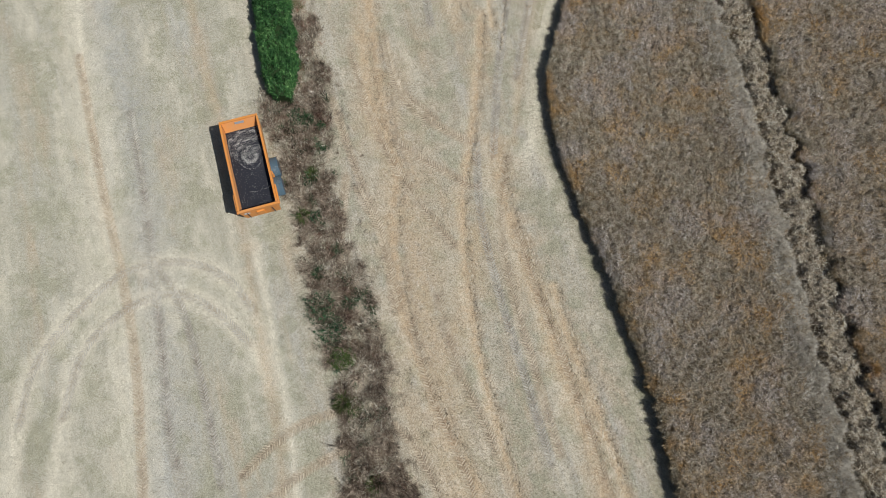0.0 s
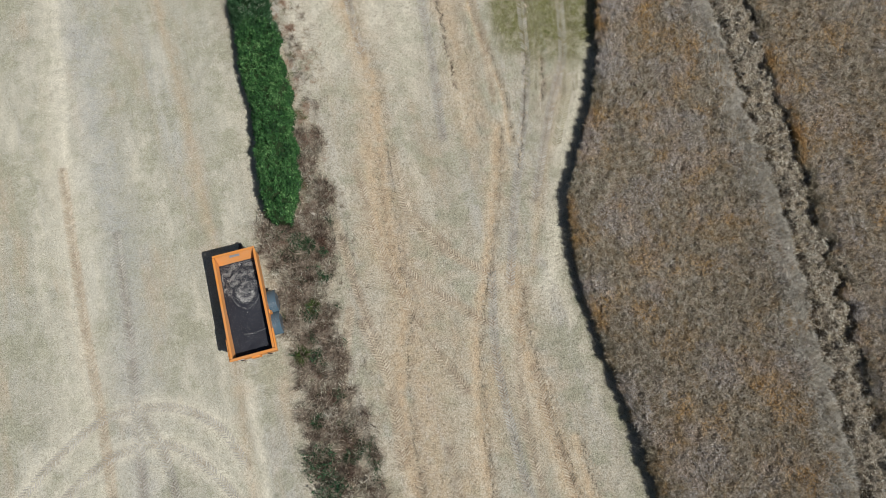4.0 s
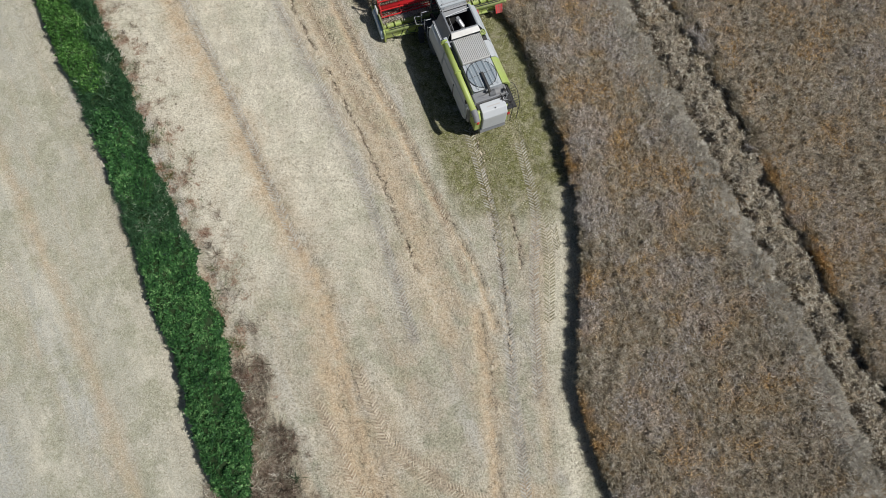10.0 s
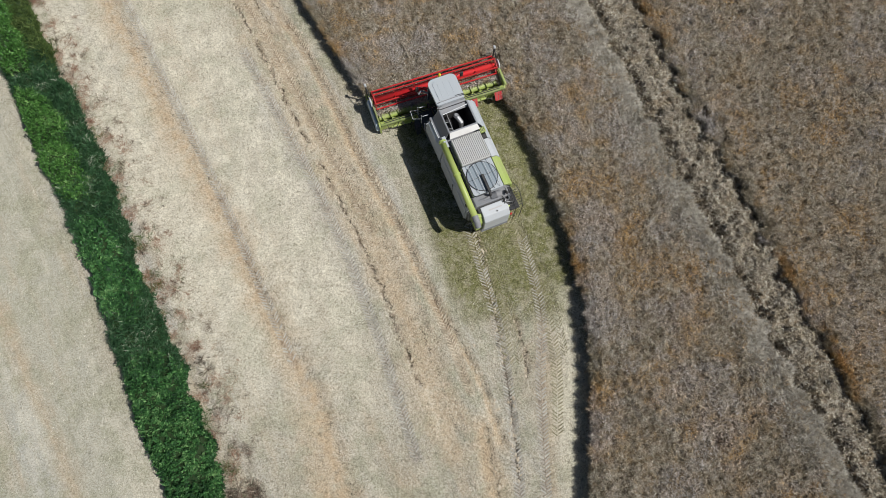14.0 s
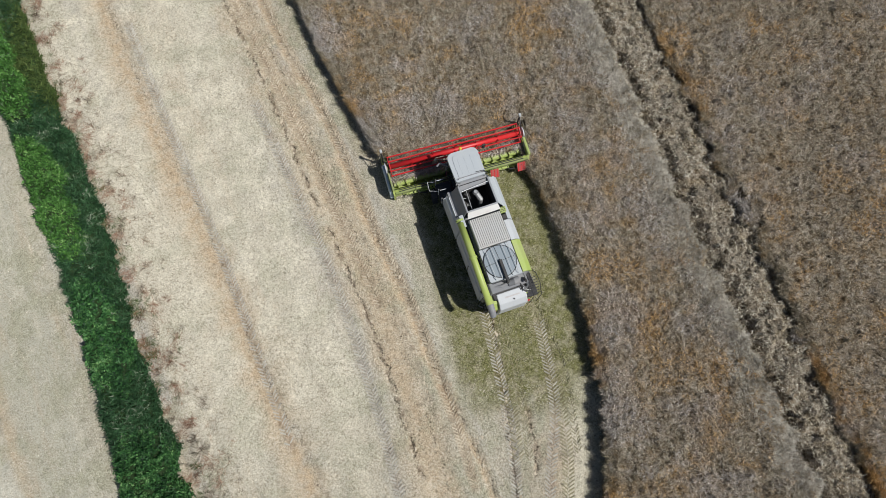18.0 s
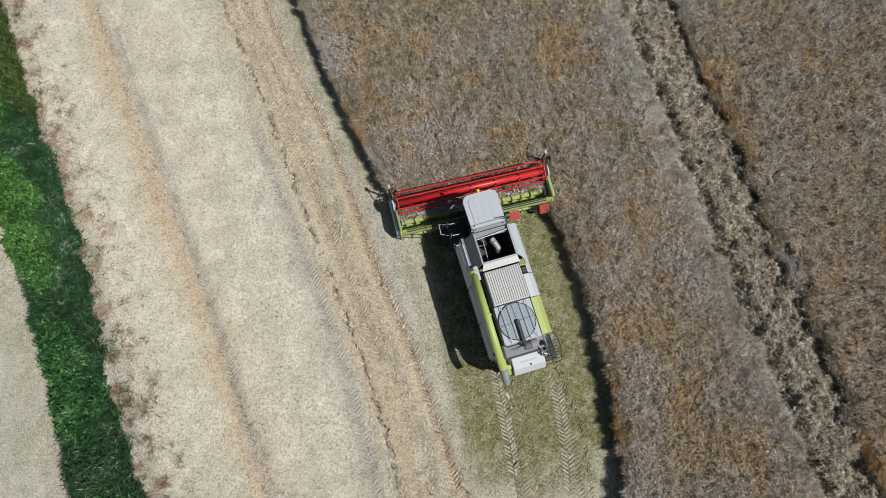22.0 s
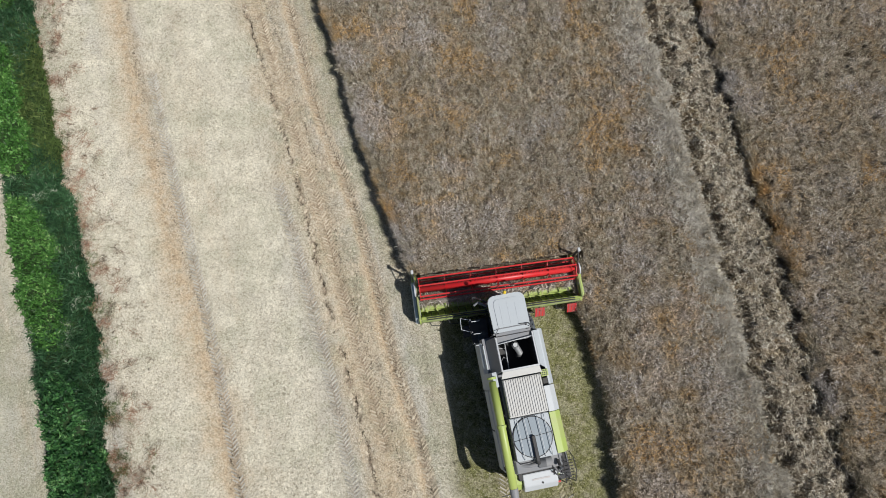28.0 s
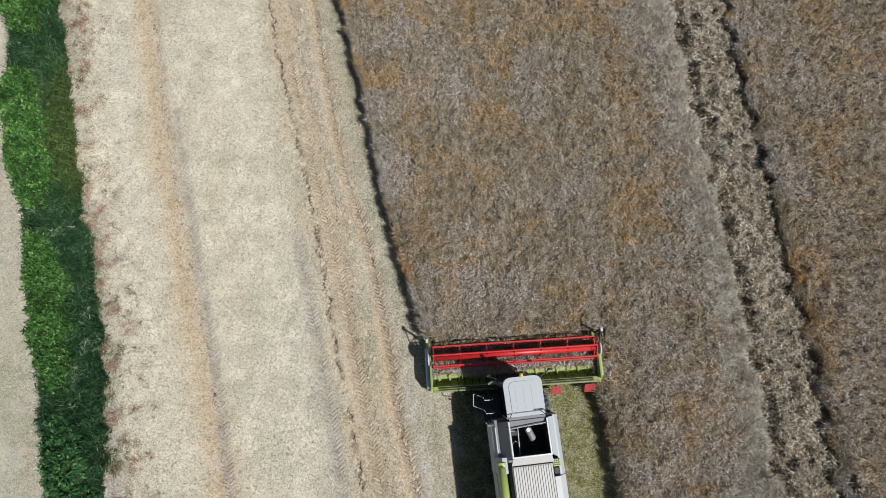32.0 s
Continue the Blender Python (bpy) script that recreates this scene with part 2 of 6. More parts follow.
DRY = strands("dry_weed", [(0.0, (0.03, 0.021, 0.016)), (0.35, (0.14, 0.10, 0.073)), (0.7, (0.33, 0.265, 0.20)), (1.0, (0.60, 0.52, 0.42))], 0.6, (0.9, 0.54, 0.70, (0.17, 0.065, 0.042), 0.5), spread=0.7, clump=1.5)
GRASS = strands("weed_grass", [(0.0, (0.025, 0.04, 0.012)), (0.5, (0.07, 0.12, 0.03)), (1.0, (0.20, 0.24, 0.08))], 0.9)
CUT = strands("fresh_stubble", [(0.0, (0.055, 0.054, 0.02)), (0.4, (0.165, 0.165, 0.065)), (0.8, (0.31, 0.305, 0.15)), (1.0, (0.60, 0.57, 0.40))], 0.5, spread=0.75, clump=2.0)

# ---- plan ----
rng = np.random.default_rng(7)
CROP_EDGE = [(20.5, -22), (15.9, -7.2), (15.05, -3), (14.1, 0.3), (13.05, 3.1), (11.85, 6.7), (10.65, 9.6), (9.4, 13.1), (8.6, 16.1), (8.2, 19.3), (8.5, 21.6),
             (9.1, 24.2), (9.8, 26.8), (10.25, 30.2), (10.2, 34), (9.85, 37.5), (9.3, 40.2), (8.6, 42.8), (8.0, 44.2), (7.9, 47.1)]
CROP_WEST = [(-0.2, 44.9), (-1.1, 47.2), (-2.0, 49.2), (-3.9, 54.0), (-5.4, 58.5), (-7.2, 63.1), (-14, 80)]
TROUGH_L = [(30.15, -22), (26.85, -6.1), (26.15, -2.5), (25.25, 0.8), (24.45, 6.5), (23.45, 11.9), (22.25, 18.8), (20.75, 24.6), (19.65, 29), (18.75, 33), (17.37, 38), (16.2, 42.8), (15.25, 47.6), (13.85, 53.6), (12.25, 59.7), (10.85, 66), (6.55, 80)]
TROUGH_R = [(33.0, -22), (29.3, -6.1), (28.5, -2.5), (27.4, 2.0), (26.5, 7.5), (25.4, 13.6), (24.3, 19), (23.2, 24.4), (22.1, 29), (21.2, 33.5), (20.2, 38.5), (19.1, 43), (17.9, 48.4), (16.7, 53.9), (15.3, 59.5), (13.9, 66), (9.8, 80)]
HEDGE_R = [(-9.2, 17.4), (-9.3, 19.5), (-10.5, 24.6), (-11.9, 29.9), (-14.1, 36.7), (-16.2, 42.8), (-18.3, 48.3), (-20.4, 53.2), (-22.7, 60.2), (-27, 73)]
HEDGE_L = [(-11.3, 17.4), (-12.1, 19.8), (-13.2, 24.3), (-15.1, 30.4), (-17.2, 37.5), (-19.4, 43.2), (-21.6, 48.8), (-23.9, 54.6), (-26.0, 61), (-30.5, 73)]


def polyline(points, step=0.5):
    """Even points along a smooth line through the given ones."""
    p = [Vector((*q, 0)) for q in points]
    p = [p[0] * 2 - p[1]] + p + [p[-1] * 2 - p[-2]]
    out = []
    for a, b, c, d in zip(p, p[1:], p[2:], p[3:]):
        n = max(2, int((c - b).length / step))
        for i in range(n):
            t = i / n
            out.append(0.5 * (2 * b + (c - a) * t + (2 * a - 5 * b + 4 * c - d) * t * t + (3 * b - a - 3 * c + d) * t ** 3))
    out.append(p[-2])
    return np.array([(q.x, q.y) for q in out])


def away(x, y, line):
    """The distance of places from a line of points."""
    best = np.full(x.shape, 1e9)
    near = (x > line[:, 0].min() - 4) & (x < line[:, 0].max() + 4) & (y > line[:, 1].min() - 4) & (y < line[:, 1].max() + 4)
    px, py = x[near], y[near]
    b = np.full(px.shape, 1e9)
    for (x0, y0), (x1, y1) in zip(line, line[1:]):
        dx, dy = x1 - x0, y1 - y0
        t = np.clip(((px - x0) * dx + (py - y0) * dy) / (dx * dx + dy * dy + 1e-9), 0, 1)
        b = np.minimum(b, (px - x0 - t * dx) ** 2 + (py - y0 - t * dy) ** 2)
    best[near] = np.sqrt(b)
    return best


def waves(x, y, scale, seed):
    """Soft noise between about -1 and 1 for arrays of places."""
    r = np.random.default_rng(seed)
    s = np.zeros(x.shape)
    for k in range(7):
        a, f, ph = r.uniform(0, 6.283), r.uniform(0.6, 1.6) * 6.283 / scale, r.uniform(0, 6.283)
        s += np.sin((np.cos(a) * x + np.sin(a) * y) * f + ph + 1.3 * np.sin((np.sin(a) * x - np.cos(a) * y) * f * 0.7 + ph * 2))
    return s / 4.0


def x_on(line, y):
    """x of a line that runs south to north, at the given y."""
    l = np.array(line)
    return np.interp(y, l[:, 1], l[:, 0])


# bands of bare soil, grey dust and pale chaff that wheels and the combine left on the stubble: (kind, half width, depth, points)
BANDS = [
    ("soil", 0.85, 0.06, [(-21.5, 70), (-18.2, 60.6), (-16.4, 55.4), (-14.5, 50.5), (-12.7, 46), (-11.3, 42.8), (-9.6, 38.3), (-7.8, 33.2), (-5.7, 28.5), (-4.7, 24), (-3.9, 19.6), (-3.0, 15)]),
    ("soil", 1.15, 0.08, [(-13, 70), (-10.3, 61), (-8.5, 56.5), (-6.0, 50), (-3.9, 43.7), (-1.7, 37.8), (-0.5, 34.0), (0.8, 28), (1.6, 24)]),
    ("soil", 0.34, 0.12, [(-11.3, 70), (-8.6, 61.2), (-6.2, 54.2), (-4.3, 50.1), (-2.7, 45.6), (-1.3, 41), (0.3, 36.8), (1.4, 33.1), (3.4, 27.9), (4.2, 24)]),
    ("chaff", 0.55, 0.03, [(-30, 38), (-26.7, 27.1), (-24.9, 20), (-21.9, 10.5), (-19.7, 4.8), (-17.9, -0.9), (-16.5, -7), (-15, -16)]),
    ("grey", 1.4, 0.02, [(-26, 30), (-22.8, 20.2), (-20.9, 16), (-19.2, 9.9), (-16.7, 0.6), (-15.3, -5), (-13.5, -16)]),
    ("soil", 0.45, 0.03, [(-32, 60), (-27, 48), (-22.3, 35.5), (-18.8, 27), (-16.5, 20.5), (-14.3, 15), (-12.2, 8), (-10.8, 3), (-9.7, -0.9), (-8.6, -4.6), (-7.7, -9), (-6.5, -16)]),
    ("chaff", 0.35, 0.01, [(-11.4, 7), (-10.0, 3), (-8.9, -0.9), (-7.8, -4.6), (-6.9, -9)]),
    ("chaff", 0.75, 0.03, [(-23.6, -14), (-24.4, -5.2), (-24.1, -1.5), (-22.3, 1.8), (-19.5, 4.7), (-15.9, 5.6), (-12.9, 4.7), (-10.8, 2.6), (-9.4, -0.5)]),
    ("chaff", 0.75, 0.03, [(-21.2, -14), (-21.8, -4.5), (-21.2, -0.3), (-18.8, 2.5), (-15.7, 3.5), (-12.9, 2.2), (-10.9, 0.5), (-9.2, -1.9)]),
    ("soil", 0.8, 0.07, [(-5.3, 22.9), (-4.1, 16.8), (-2.3, 13.1), (-2.2, 8.6), (-1.1, 2.6), (1.5, -3.6), (4.1, -8.1), (8, -16)]),
    ("soil", 0.9, 0.11, [(4.6, 15), (5.2, 11), (5.9, 9), (7.2, 5.2), (8.8, 0.9), (10.6, -3.9), (11.8, -7.8), (14, -16)]),
    ("soil", 0.5, 0.10, [(8.6, 5), (9.6, 1.6), (11.4, -3.2), (13, -7.8), (15, -15)]),
    ("soil", 0.40, 0.03, [(7.5, 35.2), (7.7, 30.6), (7.0, 26), (6.2, 20), (5.8, 15)]),
    ("soil", 0.5, 0.09, [(3.3, 25), (3.2, 20), (2.9, 16), (2.4, 10), (3.4, 2), (5, -4), (7, -10)]),
    ("soil", 2.2, 0.0, [(-3.6, 19), (-2.4, 14), (-0.9, 7), (0.6, 1), (2.0, -5), (4, -14)]),
    ("soil", 1.3, 0.0, [(3.5, 9), (2.6, 3), (1.0, -2), (2.5, -8), (4, -14)]),
    ("chaff", 1.2, 0.0, [(-23, 66), (-20.5, 60), (-17.5, 53), (-14.6, 46.5), (-12, 40.5), (-10, 35), (-8.3, 29)]),
    ("chaff", 1.0, 0.0, [(-15.5, 66), (-13.5, 60), (-10.8, 53), (-8.4, 46), (-6, 39), (-4, 33), (-2.5, 27)]),
    ("chaff", 1.5, 0.0, [(-29, 34), (-26, 23), (-23.6, 15), (-20.6, 6), (-18.4, -1), (-17, -8)]),
    ("chaff", 0.8, 0.0, [(10, -4), (11.5, -9), (6.5, 9), (6.8, 14), (7.4, 18), (8.0, 24), (8.8, 28), (8.9, 32)][3:]),
]
BANDS = [(k, w, d, polyline(pts)) for k, w, d, pts in BANDS]
CRACKS = [polyline(pts) for pts in (
    [(-13.8, 70), (-11, 61), (-9.2, 56.5), (-6.7, 50), (-4.6, 43.7), (-2.4, 37.8), (-1.0, 33), (0.3, 27.7)],
    [(4.2, 39), (4.9, 36), (5.1, 32.6), (5.1, 26.7), (4.8, 22)],
    [(6.2, 30.5), (6.4, 28.5), (6.2, 27.2)])]


TRACKS = [
        ([(3.9, 37.4), (4.6, 35), (5.3, 32.2), (5.4, 28)], 0.62, "fresh"), ([(6.4, 37.4), (7.2, 35), (7.9, 32.4), (8.0, 28), (7.3, 24)], 0.62, "fresh"),
        ([(4.6, 37.4), (5.3, 35), (5.9, 32.4), (6.0, 28)], 0.4, "fresh"), ([(6.9, 37.6), (7.8, 35), (8.5, 32.4), (8.6, 28)], 0.4, "fresh"),
        ([(-8.4, 61), (-6.0, 54.2), (-4.1, 50.1), (-2.4, 45.6), (-1.0, 41), (0.6, 36.8), (1.9, 32), (3.0, 27)], 0.55, "soil"),
        ([(-9.9, 60), (-8.0, 55), (-5.6, 49), (-3.4, 43), (-1.2, 37)], 0.55, "soil"),
        ([(-15.4, 56), (-13.4, 50.3), (-11.4, 45), (-9.6, 40), (-8.0, 35), (-6.4, 30)], 0.55, "grey"), ([(-7.8, 50), (-5.9, 45), (-4.0, 39.6), (-2.5, 34.5), (-1.3, 29), (-0.4, 24)], 0.6, "grey"),
        ([(-3.7, 23), (-2.6, 19), (-0.9, 16.9), (1.1, 15.7), (2.9, 14.8)], 0.65, "soil"), ([(-2.4, 14.7), (-0.4, 13.4), (1.6, 12.4), (3.4, 11.6)], 0.65, "soil"),
        ([(-6.1, 21.7), (-4.4, 16.9), (-2.4, 13), (-0.2, 9.9), (1.9, 7.5)], 0.6, "soil"), ([(-3.6, 22.4), (-2.4, 18.9), (0.3, 16.5)], 0.6, "soil"), ([(-7.0, 17.6), (-4.9, 12.4), (-3, 8.2), (-1.7, 3)], 0.6, "soil"),
        ([(4.5, 36.5), (5.1, 30.6), (5.1, 26.7), (4.6, 20), (4.4, 14)], 0.6, "grey"), ([(7.5, 35.2), (7.7, 30.6), (6.9, 26.7), (5.9, 20)], 0.6, "grey"),
        ([(-25.2, 20.1), (-21.9, 10.5), (-19.7, 4.8), (-17.9, -0.9), (-16.7, -6.3), (-16.1, -9.5)], 0.6, "soil"), ([(-20.9, 16), (-19.0, 9.9), (-16.5, 0.6), (-15.2, -5), (-13.4, -9)], 0.6, "grey"),
        ([(-17.6, 5.4), (-15.5, 2.6), (-13.6, -2), (-11.6, -8)], 0.55, "grey"), ([(-24.4, -5.2), (-24.1, -1.5), (-22.3, 1.8), (-19.5, 4.7), (-15.9, 5.6), (-12.9, 4.7), (-10.8, 2.6)], 0.5, "grey"),
        ([(-21.8, -4.5), (-21.2, -0.3), (-18.8, 2.5), (-15.7, 3.5), (-12.9, 2.2), (-10.9, 0.5)], 0.5, "grey"), ([(-10.4, -7.4), (-8.4, -5.2), (-6.4, -4), (-3.2, -3.2), (0, -5.4), (2.0, -9)], 0.6, "soil"), ([(-9.0, -9), (-6, -6.6), (-2.6, -5.6), (-0.4, -9)], 0.6, "soil"),
        ([(1.0, 4.0), (2.4, -0.5), (4.4, -4.2), (6.4, -9)], 0.6, "soil"), ([(-0.6, 2.4), (0.8, -2.0), (2.6, -5.6), (4.4, -10)], 0.6, "soil"), ([(6.0, 9), (7.4, 5), (9, 0.8), (10.8, -4), (12, -8)], 0.55, "soil"), ([(3.2, 15), (3.6, 10), (4.8, 5), (6.4, 0), (8.4, -6)], 0.55, "grey"),
        ([(-5.6, 12.0), (-5.6, 6.6), (-4.6, 2.0), (-3.6, -3.2), (-3.9, -8)], 0.6, "soil"), ([(-4.8, 11.2), (-2.9, 7.8), (-1.5, 3.5)], 0.55, "soil"),
        ([(5.4, 14), (5.0, 9.0), (5.9, 4.2), (7.2, 0.0), (8.9, -5.5)], 0.6, "soil")]


def height(x, y):
    """The height of the ground."""
    z = 0.05 * waves(x, y, 9.0, 3) + 0.025 * waves(x, y, 1.6, 4)
    for kind, w, d, line in BANDS:
        if d:
            z = z - d * np.exp(-(away(x, y, line) / (w * 0.8)) ** 2)
    for line in CRACKS:
        z = z - 0.14 * np.clip(1 - away(x, y, line) / 0.2, 0, 1) * (0.5 + 0.5 * np.clip(2 * waves(x, y, 1.1, 8), -1, 1))
    return z


def mesh_from(name, verts, faces, material, smooth=False, counts=None):
    """A mesh from arrays; faces all with the same number of corners."""
    me = bpy.data.meshes.new(name)
    n, k = faces.shape
    me.vertices.add(len(verts))
    me.vertices.foreach_set("co", np.ascontiguousarray(verts, dtype=np.float32).ravel())
    me.loops.add(n * k)
    me.loops.foreach_set("vertex_index", np.ascontiguousarray(faces, dtype=np.int32).ravel())
    me.polygons.add(n)
    me.polygons.foreach_set("loop_start", np.arange(0, n * k, k, dtype=np.int32))
    if smooth:
        me.polygons.foreach_set("use_smooth", np.ones(n, dtype=bool))
    me.materials.append(material)
    me.update(calc_edges=True)
    return me


def sheet(name, xs, ys, zfun, material):
    gx, gy = np.meshgrid(xs, ys)
    x, y = gx.ravel(), gy.ravel()
    v = np.stack([x, y, zfun(x, y)], 1)
    i = (np.arange(len(ys) - 1)[:, None] * len(xs) + np.arange(len(xs) - 1)[None, :]).ravel()
    f = np.stack([i, i + 1, i + 1 + len(xs), i + len(xs)], 1)
    return mesh_from(name, v, f, material, True), x, y


def blades(name, pos, way, length, width, material, bend=None):
    """Many thin pieces, each a narrow triangle from its root along its way (with a bend: two joined ones)."""
    n = len(pos)
    side = np.cross(way, rng.normal(size=(n, 3)))
    side /= np.linalg.norm(side, axis=1)[:, None] + 1e-9
    a, b, tip = pos - side * width[:, None] / 2, pos + side * width[:, None] / 2, pos + way * length[:, None]
    if bend is None:
        v = np.stack([a, b, tip], 1).reshape(-1, 3)
        f = np.arange(3 * n).reshape(-1, 3)
    else:
        end = tip + bend
        v = np.stack([a, b, tip - side * width[:, None] / 2, tip + side * width[:, None] / 2, end], 1).reshape(-1, 3)
        i = np.arange(n)[:, None] * 5
        f = np.concatenate([i + [[0, 1, 3]], i + [[0, 3, 2]], i + [[2, 3, 4]]])
    return mesh_from(name, v, f, material)


def flat_leaves(name, pos, size, material, up=0.6):
    """Many small leaves, each a folded diamond of two triangles."""
    n = len(pos)
    nrm = rng.normal(size=(n, 3))
    nrm[:, 2] = np.abs(nrm[:, 2]) + up
    nrm /= np.linalg.norm(nrm, axis=1)[:, None]
    u = np.cross(nrm, rng.normal(size=(n, 3)))
    u /= np.linalg.norm(u, axis=1)[:, None]
    w = np.cross(nrm, u)
    s = size[:, None]
    v = np.stack([pos - u * s * 0.6, pos + w * s * 0.3 + nrm * s * 0.10, pos + u * s * 0.6, pos - w * s * 0.3 + nrm * s * 0.10], 1).reshape(-1, 3)
    i = np.arange(n)[:, None] * 4
    return mesh_from(name, v, np.concatenate([i + [[0, 1, 2]], i + [[0, 2, 3]]]), material)


def ways(n, tilt_mean, tilt_sd, lean=(0, 0)):
    """Directions leaning from upright by about tilt_mean degrees, drawn over towards lean."""
    a, t = rng.uniform(0, 2 * np.pi, n), np.radians(np.clip(rng.normal(tilt_mean, tilt_sd, n), 2, 100))
    d = np.stack([np.sin(t) * np.cos(a) + lean[0], np.sin(t) * np.sin(a) + lean[1], np.cos(t)], 1)
    return d / np.linalg.norm(d, axis=1)[:, None]


# ---- ground ----
STEP = 0.15


def near_far(lo, hi, step):
    far = np.array([4, 10, 25, 60, 140, 320, 700.0])
    return np.concatenate([lo - far[::-1], np.arange(lo, hi + 1e-6, step), hi + far])


me, gx, gy = sheet("ground", near_far(-33, 15, STEP), near_far(-12, 70, STEP), height, GROUND)
ground = tagged(new("ground", me), "pale straw stubble field with bare tan wheel bands", "field", kind="structure")
masks = {k: np.zeros(gx.shape) for k in ("soil", "grey", "chaff", "green", "litter_and_shade", "west")}
for kind, w, d, line in BANDS:
    s = w * (1 + 0.4 * waves(gx, gy, 1.9, 11) + 0.35 * waves(gx, gy, 5.5, 17))
    masks[kind] = np.maximum(masks[kind], np.clip(1.1 - away(gx, gy, line) / np.maximum(s, 0.08) * 0.7, 0, 1) ** 1.2 * (0.75 if w > 0.9 else 1) * (0.55 if kind == "soil" and 0 < d < 0.04 else 1))
for pts, w, kind in TRACKS:
    if kind == "fresh":
        continue
    masks[kind] = np.maximum(masks[kind], np.clip(1.3 - away(gx, gy, polyline(pts)) / w * 1.9, 0, 1) * 0.5)
    # darker ground colour along the middle of each track
    masks["litter_and_shade"] = np.maximum(masks["litter_and_shade"], 0.5 * np.clip(1.4 - away(gx, gy, polyline(pts)) / (0.5 * w), 0, 1) * np.clip(0.8 + 0.5 * waves(gx, gy, 2.4, 14), 0, 1))
for kind, w, d, line in BANDS:
    if d >= 0.04:
        # shade under the rut's +x lip, put into the ground colour
        masks["litter_and_shade"] = np.maximum(masks["litter_and_shade"], 0.45 * np.clip(1 - away(gx, gy, line + [w * 0.85, 0]) / 0.16, 0, 1) * np.clip(waves(gx, gy, 1.7, 15) + 0.5, 0, 1))
for line in CRACKS:
    # shade down in the cracks, put into the ground colour
    masks["litter_and_shade"] = np.maximum(masks["litter_and_shade"], np.clip(1.3 - away(gx, gy, line) / 0.13, 0, 1) * (waves(gx, gy, 1.1, 8) > -0.1) * 0.7)
# the strip that has just been cut is still greenish
cut_mid = polyline([(4.9, 42.5), (5.6, 38), (6.2, 34), (6.6, 32)])
cut = np.clip(1.4 - away(gx, gy, cut_mid) / 3.9, 0, 1)
cut *= np.clip((gx - x_on([(2.5, 30), (1.3, 41), (0.0, 46), (-2, 50)], gy)) / 0.8 + 0.2, 0, 1) * np.clip((gy - 29.5) / 3.0 + 0.35 * waves(gx, gy, 2.5, 12), 0, 1)
cut = np.clip(cut * 1.6, 0, 1)
edge_band = np.clip(1 - np.abs(gx - (x_on(CROP_EDGE, gy) - 0.7)) / 1.0, 0, 1) * 0.28 * (gy < 46)
masks["green"] = np.maximum(cut, edge_band)
west_band = np.clip(1 - np.abs(gx - (x_on(CROP_WEST, gy) - 0.7)) / 0.9, 0, 1) * 0.35 * (gy > 46)
masks["green"] = np.maximum(masks["green"], west_band)
masks["soil"] *= 1 - 0.5 * masks["green"]


# dry weeds run beside the hedge and on south of its end
SCRUB_L = [(-4.0, -22), (-4.5, -8.1), (-5.9, -1.5), (-7.3, 2.4), (-8.8, 8.4), (-11.1, 13.9), (-12.7, 16.9), (-11.5, 19), (-10.6, 25), (-12, 30), (-16.2, 42.8), (-22.6, 60.2), (-27, 73)]
SCRUB_R = [(4.0, -22), (0.3, -7.9), (-1.4, -2.0), (-2.0, 1.2), (-4.2, 7.0), (-6.4, 11.3), (-6.3, 15.8), (-7.0, 18.8), (-8.2, 24), (-9.6, 29), (-12.6, 37), (-15.0, 42.8), (-17.8, 51), (-21, 59.1), (-26, 73)]


def scrub_at(x, y):
    l, r = x_on(SCRUB_L, y), x_on(SCRUB_R, y)
    e = 0.7 * waves(x, y, 3.4, 21) + 0.4 * waves(x, y, 1.1, 22)
    s = np.clip(np.minimum(x - l + 0.5 * e, r - x + e) / 1.1, 0, 1)
    return s * np.where((y > -2.2) & (y < -0.9), 0.35, 1.0)


masks["litter_and_shade"] = np.maximum(masks["litter_and_shade"], scrub_at(gx, gy) * np.where(gy < 19, 0.62 + 0.3 * waves(gx, gy, 1.9, 61), 0.12 + 0.4 * np.clip(waves(gx, gy, 1.8, 61) - 0.1, 0, 1)))
broad = np.clip((gx - x_on(HEDGE_R, gy) - 0.2) / 0.8, 0, 1) * np.clip((x_on([(3, 10), (-2, 36), (-9, 57), (-13, 70)], gy) - gx) / 2.0, 0, 1) * np.clip((gy - 24) / 10, 0, 1)
masks['chaff'] = np.maximum(masks['chaff'], broad * (0.75 + 0.35 * waves(gx, gy, 3.0, 16)))
masks['west'] = np.where(gy > 17, np.clip((x_on(HEDGE_L, gy) - gx) / 2, 0, 1), np.clip((x_on(SCRUB_L, gy) - gx) / 2, 0, 1))
for k, val in masks.items():
    me.attributes.new(k, "FLOAT", "POINT").data.foreach_set("value", val.astype(np.float32))


def put_on(x, y, lift=0.0):
    return np.stack([x, y, height(x, y) + lift], 1)


# loose straw over the stubble
n = 560000
x, y = rng.uniform(-32, 16, n), rng.uniform(-11, 69, n)
keep = ((y < 45.8) & (x < x_on(CROP_EDGE, y) + 0.2) | (y >= 45.8) & (x < x_on(CROP_WEST, y) + 0.2)) & (rng.uniform(0, 1, n) > 0.75 * scrub_at(x, y))
x, y = x[keep], y[keep]
col = np.clip(np.round((x + 33) / STEP).astype(int) + 7, 0, 10 ** 6)
row = np.round((y + 12) / STEP).astype(int) + 7
cell = row * len(near_far(-33, 15, STEP)) + col
bare = np.maximum(np.maximum(masks["soil"], 0.7 * masks["grey"]), masks["litter_and_shade"])[cell]
bare = np.maximum(bare, 0.45 * masks["west"][cell])
keep = rng.uniform(0, 1, len(x)) > 0.93 * bare
